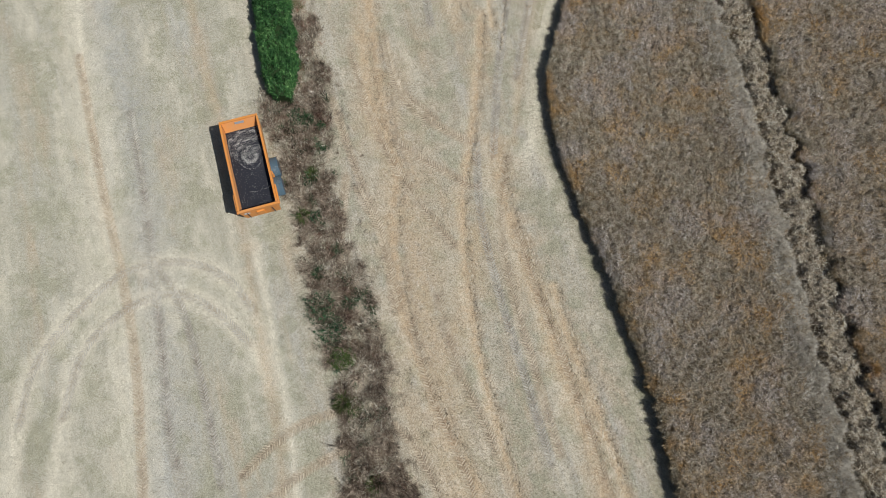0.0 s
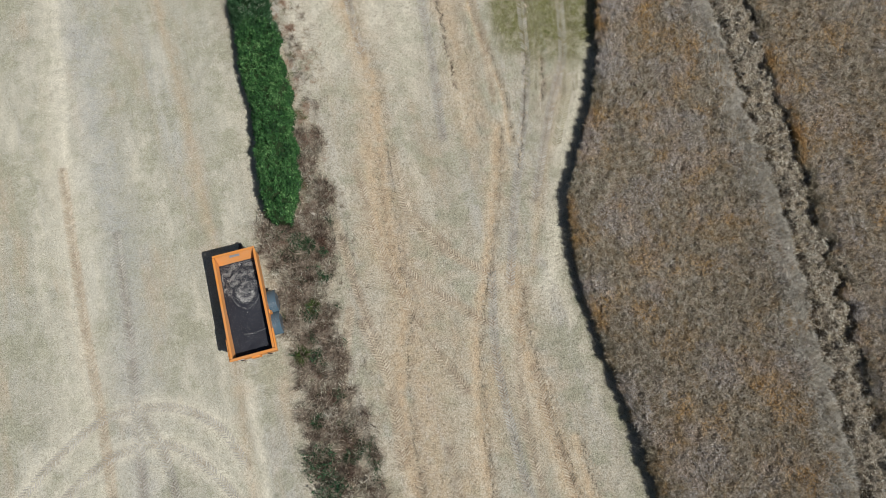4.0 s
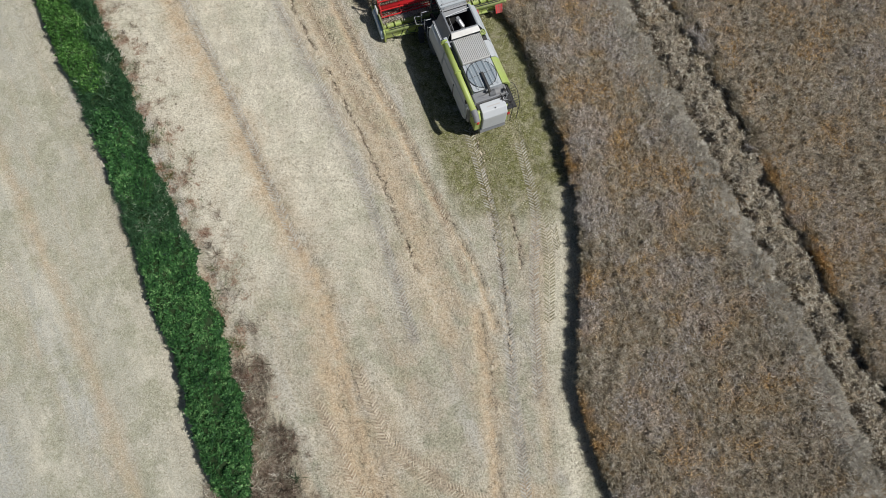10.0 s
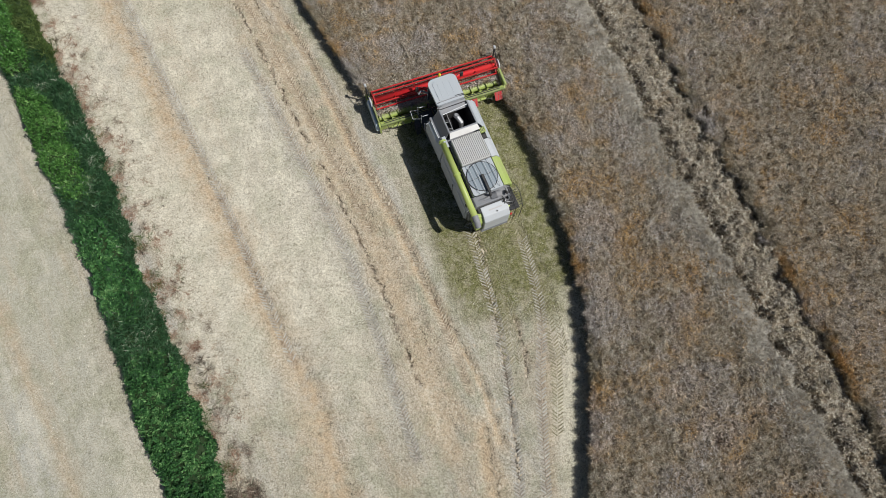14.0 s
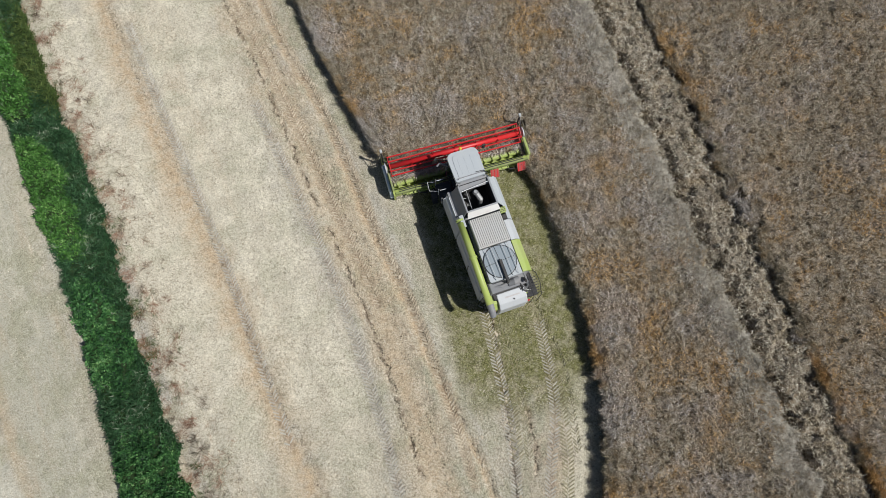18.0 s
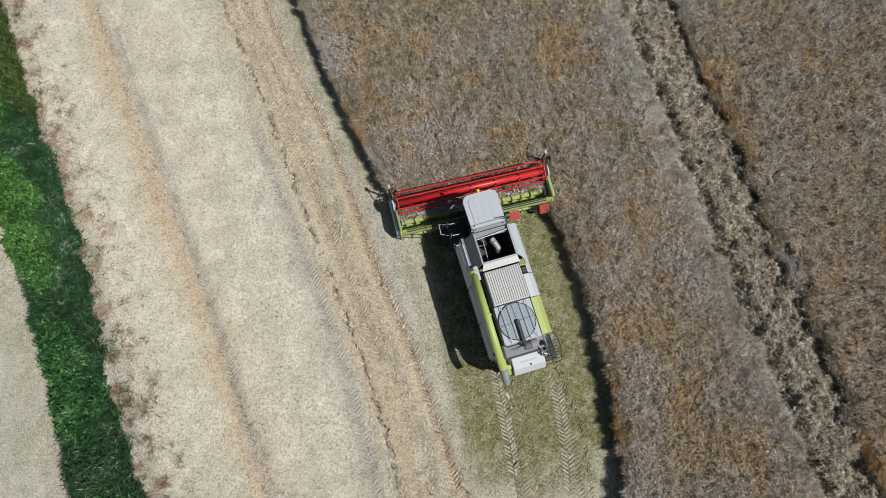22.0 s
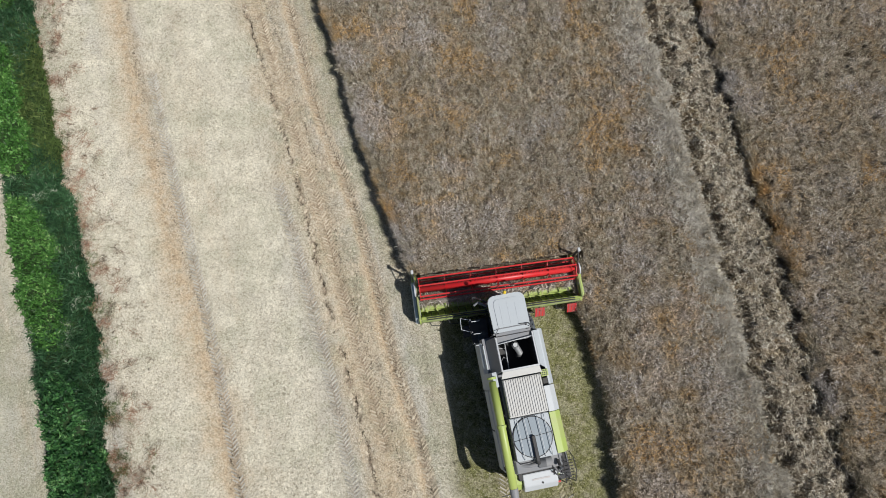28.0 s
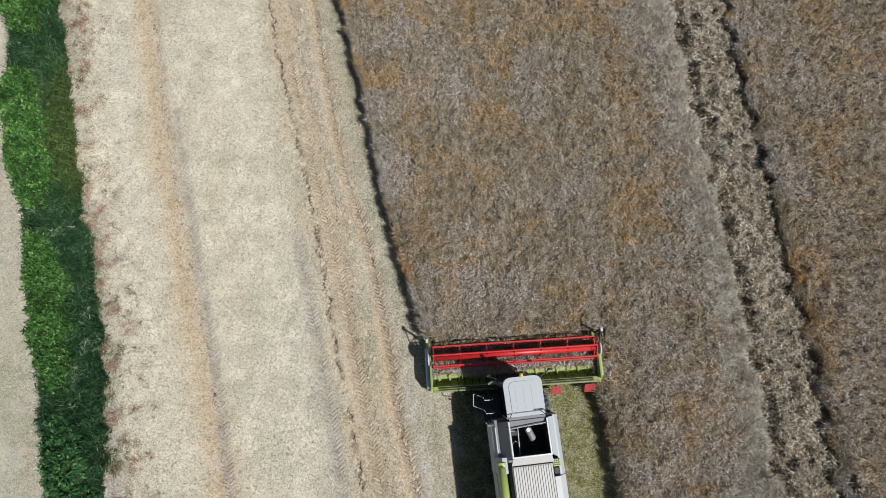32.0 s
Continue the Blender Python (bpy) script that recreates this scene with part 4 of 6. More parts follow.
patch = np.clip(1.8 * waves(x, y, 1.5, 65) + 0.05, 0, 1)
keep = (d > -0.3) & (rng.uniform(0, 1, 26000) < patch * np.clip(1.3 - d / (1.7 + 0.9 * waves(x, y, 4.0, 66)), 0, 1))
tufts("edge_weeds", x[keep], y[keep], 12, 0.40, RUSTY, "rusty and bleached weeds in patches beside the hedge", 52)
keep = (d > -0.5) & (rng.uniform(0, 1, 26000) < np.clip(1.5 * waves(x, y, 2.3, 67) - 0.1, 0, 1) * np.clip(1.0 - d / 1.0, 0, 1))
tufts("edge_grass", x[keep], y[keep], 12, 0.38, GRASS, "olive grass tufts beside the hedge", 50)
keep = (d > 0.0) & (rng.uniform(0, 1, 26000) < np.clip(1.8 * waves(x, y, 1.1, 72) - 0.55, 0, 1) * np.clip(1.4 - d / 2.0, 0, 1))
tufts("grey_weeds", x[keep], y[keep], 14, 0.36, DRY, "dark grey-brown dead weeds in clumps beside the hedge", 50)

# taller dead weeds stand in clumps, dark at the root and bleached at the tips
cl = np.random.default_rng(77)
for name, count, mat_, reach, label in (("tall_weeds", 260, DRY, 0.85, "tall dark brown dead weeds in loose clumps"), ("bleached_weeds", 150, STRAW, 0.6, "bleached grey weed stems standing in tufts")):
    cy_ = cl.uniform(-11, 24, count)
    f_ = cl.uniform(0.06, 0.94, count)
    cx_ = x_on(SCRUB_L, cy_) * (1 - f_) + x_on(SCRUB_R, cy_) * f_
    cx_, cy_ = np.repeat(cx_, 7) + cl.normal(0, 0.22, count * 7), np.repeat(cy_, 7) + cl.normal(0, 0.22, count * 7)
    ok = scrub_at(cx_, cy_) > 0.25
    tufts(name, cx_[ok], cy_[ok], 12, reach, mat_, label, 38, (0.012, 0.03))

# weeds straggle out of the strip on to the stubble
x, y = rng.uniform(-10, 6, 7000), rng.uniform(-12, 20, 7000)
d = x - x_on(SCRUB_R, y)
keep = (d > -0.4) & (rng.uniform(0, 1, 7000) < np.clip(1.5 * waves(x, y, 1.3, 68) - 0.1, 0, 1) * np.clip(1 - d / (1.7 + 1.2 * waves(x, y, 5.0, 69)), 0, 1))
tufts("stray_weeds", x[keep], y[keep], 12, 0.42, DRY, "dead brown weeds straggling out on the stubble", 50)
x, y = rng.uniform(-16, 4, 9000), rng.uniform(-12, 18, 9000)
keep = rng.uniform(0, 1, 9000) < scrub_at(x, y) * np.clip(1.6 * waves(x, y, 2.9, 70) - 0.35, 0, 1)
tufts("olive_weeds", x[keep], y[keep], 14, 0.5, LEAF_DARK, "dark green weeds standing in patches of dead stems", 40, (0.02, 0.045))

# ---- tread marks ----
TREAD = strands("pressed_soil", [(0.0, (0.30, 0.245, 0.175)), (0.5, (0.47, 0.405, 0.305)), (1.0, (0.64, 0.57, 0.455))], 0.8)
TREAD_GREY = strands("pressed_dust", [(0.0, (0.26, 0.25, 0.215)), (0.5, (0.41, 0.395, 0.35)), (1.0, (0.56, 0.545, 0.485))], 0.8)


def tyre_track(points, width, material, label, pitch=0.19, proud=0.05):
    """Chevron ridges that a lugged tyre left along a line."""
    line = polyline(points, 0.06)
    seg = np.linalg.norm(np.diff(line, axis=0), axis=1)
    along = np.concatenate([[0], np.cumsum(seg)])
    s = np.arange(0.1, along[-1] - 0.1, pitch)
    x, y = np.interp(s, along, line[:, 0]), np.interp(s, along, line[:, 1])
    e = 0.12
    tx, ty = np.interp(s + e, along, line[:, 0]) - np.interp(s - e, along, line[:, 0]), np.interp(s + e, along, line[:, 1]) - np.interp(s - e, along, line[:, 1])
    ln = np.hypot(tx, ty) + 1e-9
    tx, ty = tx / ln, ty / ln
    nx, ny = ty, -tx
    verts, faces = [], []
    for side in (-1, 1):
        ok = rng.uniform(0, 1, len(s)) > 0.13
        off = 0.0 if side < 0 else pitch / 2
        for i in np.nonzero(ok)[0]:
            ax, ay = x[i] + nx[i] * side * 0.03 + tx[i] * (off + 0.10), y[i] + ny[i] * side * 0.03 + ty[i] * (off + 0.10)
            bx, by = x[i] + nx[i] * side * width / 2 + tx[i] * (off - 0.10), y[i] + ny[i] * side * width / 2 + ty[i] * (off - 0.10)
            w = pitch * 0.27 * rng.uniform(0.8, 1.2)
            h = proud * rng.uniform(0.6, 1.2)
            k = len(verts)
            for qx, qy in ((ax, ay), (bx, by)):
                verts += [(qx - tx[i] * w, qy - ty[i] * w, -0.02), (qx, qy, h), (qx + tx[i] * w, qy + ty[i] * w, -0.02)]
            faces += [(k, k + 1, k + 4, k + 3), (k + 1, k + 2, k + 5, k + 4)]
    v = np.array(verts)
    v[:, 2] += height(v[:, 0], v[:, 1]) + 0.004
    tagged(new("tyre_track", mesh_from("tyre_track", v, np.array(faces), material)), label, "tyre track", kind="stuff")


TREAD_FRESH = strands("pressed_stubble", [(0.0, (0.13, 0.115, 0.06)), (0.5, (0.27, 0.245, 0.15)), (1.0, (0.45, 0.41, 0.28))], 0.8)
FRESH = "chevron tread marks in freshly cut stubble"
SOFT, DUSTY = "chevron tread marks pressed into tan soil", "chevron tread marks in grey dusty stubble"
for pts, w, kind in TRACKS:
    tyre_track(pts, w, *{"soil": (TREAD, SOFT), "grey": (TREAD_GREY, DUSTY), "fresh": (TREAD_FRESH, FRESH)}[kind])



def clods(line, count, spread, label):
    """Lumps of dry soil broken up along a crack or the lip of a rut."""
    i = rng.integers(0, len(line) - 1, count)
    t = rng.uniform(0, 1, count)[:, None]
    c = line[i] * (1 - t) + line[i + 1] * t + rng.normal(0, spread, (count, 2))
    keep = waves(c[:, 0], c[:, 1], 1.3, 92) > -0.35
    c = c[keep]
    n = len(c)
    r = rng.uniform(0.03, 0.10, n)
    a = rng.uniform(0, 6.28, n)[:, None] + np.arange(5)[None, :] * 1.2566 + rng.normal(0, 0.2, (n, 5))
    k = r[:, None] * rng.uniform(0.7, 1.3, (n, 5))
    ring = np.stack([c[:, :1] + k * np.cos(a), c[:, 1:] + 1.5 * k * np.sin(a), np.full((n, 5), -0.02)], 2)
    top = np.stack([c[:, 0] + rng.normal(0, 0.01, n), c[:, 1], r * rng.uniform(0.8, 1.3, n)], 1)[:, None, :]
    v = np.concatenate([ring, top], 1).reshape(-1, 3)
    v[:, 2] += height(v[:, 0], v[:, 1])
    b = np.arange(n)[:, None] * 6
    f = np.concatenate([b + [[j, (j + 1) % 5, 5]] for j in range(5)])
    tagged(new("soil_clods", mesh_from("soil_clods", v, f, TREAD)), label, "soil", kind="stuff")


def crack(line, count, spread, label):
    """Dark slivers strewn along a line in the dry soil, in place of the shade there."""
    i = rng.integers(0, len(line) - 1, count)
    t = rng.uniform(0, 1, count)[:, None]
    c = line[i] * (1 - t) + line[i + 1] * t
    c[:, 0] += 0.10 * waves(c[:, 0], c[:, 1], 0.5, 93) + 0.12 * waves(c[:, 0], c[:, 1], 1.3, 94)
    on = waves(c[:, 0], c[:, 1], 1.6, 95) > -0.3
    c = c[on] + rng.normal(0, spread, (int(on.sum()), 2))
    n_ = len(c)
    m_ = blades("soil_shade", put_on(c[:, 0], c[:, 1], 0.02), ways(n_, 72, 16), rng.uniform(0.05, 0.16, n_), rng.uniform(0.015, 0.04, n_), SHADE_SLIVER)
    tagged(new("soil_shade", m_), label, "soil", kind="stuff")


# near-black colour that stands for shade in cracks and under rut lips
SHADE_SLIVER = strands("dark_slivers", [(0.0, (0.025, 0.018, 0.012)), (0.6, (0.085, 0.062, 0.042)), (1.0, (0.24, 0.19, 0.135))], 0.8, spread=0.8)
for line in CRACKS:
    crack(line, int(len(line) * 42), 0.025, "dark slivers standing in for shade in a soil crack")
for kind, w, d, line in BANDS:
    if kind == "soil" and d >= 0.06:
        crack(line + [w * 0.55, 0.0], int(len(line) * 14), 0.05, "dark slivers standing in for shade at a rut's lip")
for line in CRACKS:
    clods(line, int(len(line) * 4), 0.10, "crumbled tan clods along a soil crack")
for kind, w, d, line in BANDS:
    if d >= 0.08:
        clods(line + [w * 0.8, 0.0], int(len(line) * 5), 0.14, "crumbled tan clods along a wheel rut")

# ---- trailer ----
ORANGE = painted("orange_paint", (0.70, 0.265, 0.05), 0.38, 0, 0.25)
ORANGE_IN = painted("worn_orange_paint", (0.66, 0.27, 0.075), 0.5, 0, 0.3)
RUBBER = painted("tyre_rubber", (0.06, 0.07, 0.08), 0.7, 0, 0.6, (0.20, 0.22, 0.24))
DARK = painted("dark_steel", (0.035, 0.036, 0.04), 0.5, 0.2, 0.3, (0.18, 0.16, 0.13))
STEEL = painted("galvanised_steel", (0.48, 0.50, 0.52), 0.35, 0.7, 0.25)
WHITE = painted("white_panel", (0.50, 0.525, 0.545), 0.4, 0, 0.25, (0.46, 0.44, 0.41))
LIGHT_GREY = painted("light_grey_panel", (0.44, 0.475, 0.50), 0.42, 0, 0.2, (0.45, 0.46, 0.45))
SILVER = painted("ribbed_sheet", (0.53, 0.53, 0.515), 0.4, 0.1, 0.35, (0.46, 0.42, 0.36))
GREY = painted("grey_panel", (0.20, 0.21, 0.23), 0.45, 0, 0.2)
LIME = painted("lime_paint", (0.37, 0.455, 0.115), 0.35, 0, 0.25)
LIME_PALE = painted("dusty_lime_paint", (0.37, 0.47, 0.12), 0.4, 0, 0.4)
RED = painted("red_paint", (0.56, 0.016, 0.02), 0.3, 0, 0.06)
RED_DULL = painted("dusty_red_paint", (0.36, 0.05, 0.05), 0.5, 0, 0.3)
YELLOW = painted("amber_lens", (0.75, 0.52, 0.03), 0.25, 0, 0.05)
TIMBER = painted("pale_blue_panel", (0.50, 0.60, 0.68), 0.4, 0, 0.2)


BLUE_GREY = painted("blue_grey_plastic", (0.065, 0.12, 0.165), 0.12, 0, 0.12, (0.25, 0.25, 0.24), 0.7)


def seed_material():
    m, nt, p = nodes_of("rapeseed_grain")
    v = local(nt)
    fine = tex_noise(nt, 45, 4, 0.8, v)
    big = tex_noise(nt, 1.5, 3, 0.6, v)
    c = ramp(nt, fine, [(0.35, (0.009, 0.010, 0.015)), (0.7, (0.032, 0.035, 0.048))])
    link(nt, c, p.inputs["Base Color"])
    p.inputs["Roughness"].default_value = 0.6
    p.inputs["Specular IOR Level"].default_value = 0.3
    bump(nt, p, sums(nt, "ADD", fine, big), 0.5, 0.02)
    return m


def glass_material():
    m, nt, p = nodes_of("cab_glass")
    p.inputs["Base Color"].default_value = (0.02, 0.025, 0.03, 1)
    p.inputs["Roughness"].default_value = 0.06
    p.inputs["Specular IOR Level"].default_value = 0.6
    return m


CHAFF = strands("pale_chaff", [(0.0, (0.40, 0.38, 0.34)), (1.0, (0.85, 0.84, 0.80))], 2.0)
SEED, GLASS = seed_material(), glass_material()


def wheel(name, parent, x, y, r, w, outer, lugs=22, dish=0.12, rim_mat=None):
    """A lugged tyre with its rim; outer: the side (+1 or -1) that the hub shows on."""
    bm = lathe([(-w / 2, r * 0.62), (-w / 2, r * 0.86), (-w * 0.38, r * 0.95), (-w * 0.2, r * 0.97), (w * 0.2, r * 0.97), (w * 0.38, r * 0.95), (w / 2, r * 0.86), (w / 2, r * 0.62)], (0, 0, 0), "x", 36)
    for k in range(lugs):
        for sgn in (-1, 1):
            a = 2 * math.pi * (k + 0.5 * (sgn > 0)) / lugs
            t = box(0.01, w * 0.5, -0.03, 0.03, r * 0.95, r, 0)
            t.transform(Matrix.Rotation(a, 4, "X") @ Matrix.Rotation(0.5 * sgn, 4, "Z") @ Matrix.Diagonal((sgn, 1, 1, 1)))
            join(bm, t)
    tyre = part(name, bm, RUBBER, parent, smooth=False)
    tyre.location = (x, y, r)
    rim = part("rim", lathe([(outer * w * 0.10, r * 0.2), (outer * w * 0.30, r * 0.3), (outer * w * (0.5 - dish), r * 0.55), (outer * w * 0.5, r * 0.63), (outer * w * 0.45, r * 0.64), (0, r * 0.6)], (0, 0, 0), "x", 28), rim_mat or STEEL, tyre, "pale steel rim", True)
    part("hub", lathe([(0, 0.10), (outer * w * 0.42, 0.10), (outer * w * 0.46, 0.06)], (0, 0, 0), "x", 14), DARK, tyre)
    return tyre


def grain_trailer():
    tr = thing("grain_trailer", pose(-11.50, 11.78, 0.0, 0, 0, 18.2) @ Matrix.Diagonal((0.99, 0.985, 0.95, 1)), "orange steel grain trailer, heaped with black rapeseed, beside dry weeds", "trailer")
    L, W, TOP, LOW = 3.05, 1.22, 2.62, 1.12
    for sx, nm in ((-1, "side_wall"), (1, "side_wall")):
        bm = slab([(sx * 1.05, -L, LOW), (sx * 1.05, L, LOW), (sx * W, L, TOP), (sx * W, -L, TOP)] if sx < 0 else [(sx * W, -L, TOP), (sx * W, L, TOP), (sx * 1.05, L, LOW), (sx * 1.05, -L, LOW)], 0.05)
        wall_ = part(nm, bm, ORANGE_IN, tr)
        for k in range(4):
            yy = -2.3 + k * 1.5
            part("rib", slab([(sx * 1.07, yy - 0.05, LOW), (sx * 1.07, yy + 0.05, LOW), (sx * (W + 0.05), yy + 0.05, TOP - 0.05), (sx * (W + 0.05), yy - 0.05, TOP - 0.05)], 0.06), ORANGE, wall_)
        part("top_rail", box(sx * W - 0.07, sx * W + 0.07, -L - 0.02, L + 0.02, TOP - 0.05, TOP + 0.06, 0.02), ORANGE, wall_)
    front = part("front_wall", slab([(-1.05, L - 0.95, LOW), (1.05, L - 0.95, LOW), (W - 0.06, L + 0.08, TOP), (-W + 0.06, L + 0.08, TOP)], 0.05), ORANGE_IN, tr)
    part("top_rail", box(-W - 0.05, W + 0.05, L + 0.03, L + 0.17, TOP - 0.05, TOP + 0.06, 0.02), ORANGE, front)
    part("inspection_window", slab([(-0.30, L - 0.135, 2.42), (0.30, L - 0.135, 2.42), (0.30, L - 0.035, 2.53), (-0.30, L - 0.035, 2.53)], 0.02), STEEL, front, "narrow pale grille window")
    gate = part("tailgate", slab([(1.12, -L - 0.02, LOW - 0.05), (-1.12, -L - 0.02, LOW - 0.05), (-W - 0.06, -L - 0.10, TOP + 0.02), (W + 0.06, -L - 0.10, TOP + 0.02)], 0.07), ORANGE, tr)
    part("top_rail", box(-W - 0.12, W + 0.12, -L - 0.20, -L - 0.04, TOP - 0.04, TOP + 0.07, 0.02), ORANGE, gate)
    part("grain_hatch", box(-0.25, 0.25, -L - 0.24, -L - 0.10, 1.55, 2.15, 0.02), ORANGE, gate)
    for sx in (-1, 1):
        part("tailgate_arm", box(sx * (W + 0.12) - 0.05, sx * (W + 0.12) + 0.05, -L - 0.18, -L + 1.15, TOP - 0.22, TOP - 0.04, 0.02), ORANGE, gate)
        part("latch", rod([(sx * 0.8, -L - 0.2, 1.3), (sx * 0.8, -L - 0.22, 2.3)], 0.03), DARK, gate)
    part("floor", box(-1.05, 1.05, -L, L, LOW - 0.08, LOW, 0.02), ORANGE_IN, tr)
    part("warning_label", box(-1.0, -0.65, -L - 0.20, -L - 0.175, 2.1, 2.3, 0.004), WHITE, gate, "small white label plate")
    # the load: a heap of seed with a ring of chaff where the stream fell
    xs, ys = np.linspace(-1.16, 1.16, 34), np.linspace(-2.98, 2.68, 84)
    def load(x, y):
        d = np.hypot(x - 0.15, (y - 0.9) * 0.8)
        return 2.06 + 0.22 * np.exp(-(d / 0.9) ** 2) + 0.04 * np.sin(d * 9) * np.exp(-d / 1.2) - 0.03 * np.abs(y) + 0.015 * waves(x, y, 0.7, 81)
    me_, lx, ly = sheet("rapeseed_load", xs, ys, load, SEED)
    ob = new("load", me_)
    ob.parent = tr
    tagged(ob, "black rapeseed heap")
    k = 90000
    cx, cy = rng.uniform(-1.1, 1.1, k), rng.uniform(-2.9, 2.62, k)
    turn = np.arctan2(cy - 0.6, cx - 0.15)
    r_ = np.hypot(cx - 0.15, cy - 0.6)
    swirl = np.sin(9 * r_ + 2 * turn + 2.2 * waves(cx, cy, 0.9, 82)) * 0.5 + 0.5
    pr = 0.55 * np.clip((cy - 0.3) / 0.9, 0, 1) * (0.18 + 0.82 * swirl ** 2) * np.clip(0.8 + 0.5 * waves(cx, cy, 0.35, 84), 0.1, 1)
    pr += 0.8 * np.exp(-((r_ - 0.42) / 0.13) ** 2) * np.clip(0.55 - 0.6 * np.sin(turn) + 0.3 * waves(cx, cy, 0.3, 83), 0.05, 1) + 0.35 * np.exp(-(r_ / 0.2) ** 2)
    pr += 0.25 * np.exp(-((r_ - 0.86 - 0.05 * np.sin(3 * turn)) / 0.03) ** 2) * (np.sin(turn) < -0.3) + 0.22 * np.exp(-((r_ - 2.45) / 0.03) ** 2) * (cx > -0.4) + 0.014
    ok = rng.uniform(0, 1, k) < pr
    cx, cy = cx[ok], cy[ok]
    q = len(cx)
    ob = new("chaff", blades("chaff", np.stack([cx, cy, load(cx, cy) + 0.012], 1), ways(q, 82, 9), rng.uniform(0.015, 0.055, q), rng.uniform(0.006, 0.013, q), CHAFF))
    ob.parent = tr
    tagged(ob, "pale chaff scattered on the seed", kind="stuff")
    part("chassis", box(-0.45, 0.45, -2.9, 3.0, 0.72, 1.05, 0.03), DARK, tr)
    part("drawbar", prism([(-0.40, 3.0), (0.40, 3.0), (0.07, 4.1), (-0.07, 4.1)], "z", 0.55, 0.72), DARK, tr)
    part("hitch_eye", lathe([(0.56, 0.10), (0.70, 0.10)], (0, 4.15, 0), "z", 14), DARK, tr)
    for yy in (-0.05, -1.42):
        part("axle", rod([(-1.25, yy, 0.62), (1.25, yy, 0.62)], 0.07), DARK, tr)
        for sx in (-1, 1):
            wheel("wheel", tr, sx * 1.36, yy, 0.64, 0.42, sx, 0, 0.02, LIGHT_GREY)
    for yy in (-0.05, -1.42):
        for sx in (-1, 1):
            bm = bmesh.new()
            for r0, r1 in ((0.76, 0.76), (0.735, 0.735), (0.735, 0.76)):
                for ends in (((-0.26, r0), (0.26, r1)),) if r0 == r1 else (((-0.26, r0), (-0.26, r1)), ((0.26, r0), (0.26, r1))):
                    last = None
                    for q in range(25):
                        an = radians(20 + 140 * q / 24)
                        pair_ = [bm.verts.new((sx * 1.36 + off, yy + rr * math.cos(an), 0.64 + rr * math.sin(an))) for off, rr in ends]
                        if last:
                            bm.faces.new((last[0], last[1], pair_[1], pair_[0]))
                        last = pair_
            part("mudguard", bm, BLUE_GREY, tr, "glossy blue-grey mudguard", True)
    for sx in (-1, 1):
        part("mudguard_bracket", box(sx * 1.12 - 0.06, sx * 1.12 + 0.10, -0.85, -0.62, 1.0, 1.7, 0.01), ORANGE, tr)


grain_trailer()

# ---- combine harvester ----
SCREEN = painted("screen_mesh", (0.255, 0.30, 0.335), 0.5, 0.1, 0.15, (0.40, 0.41, 0.41))
OLIVE = painted("dusty_green_beam", (0.21, 0.27, 0.08), 0.5, 0, 0.35)


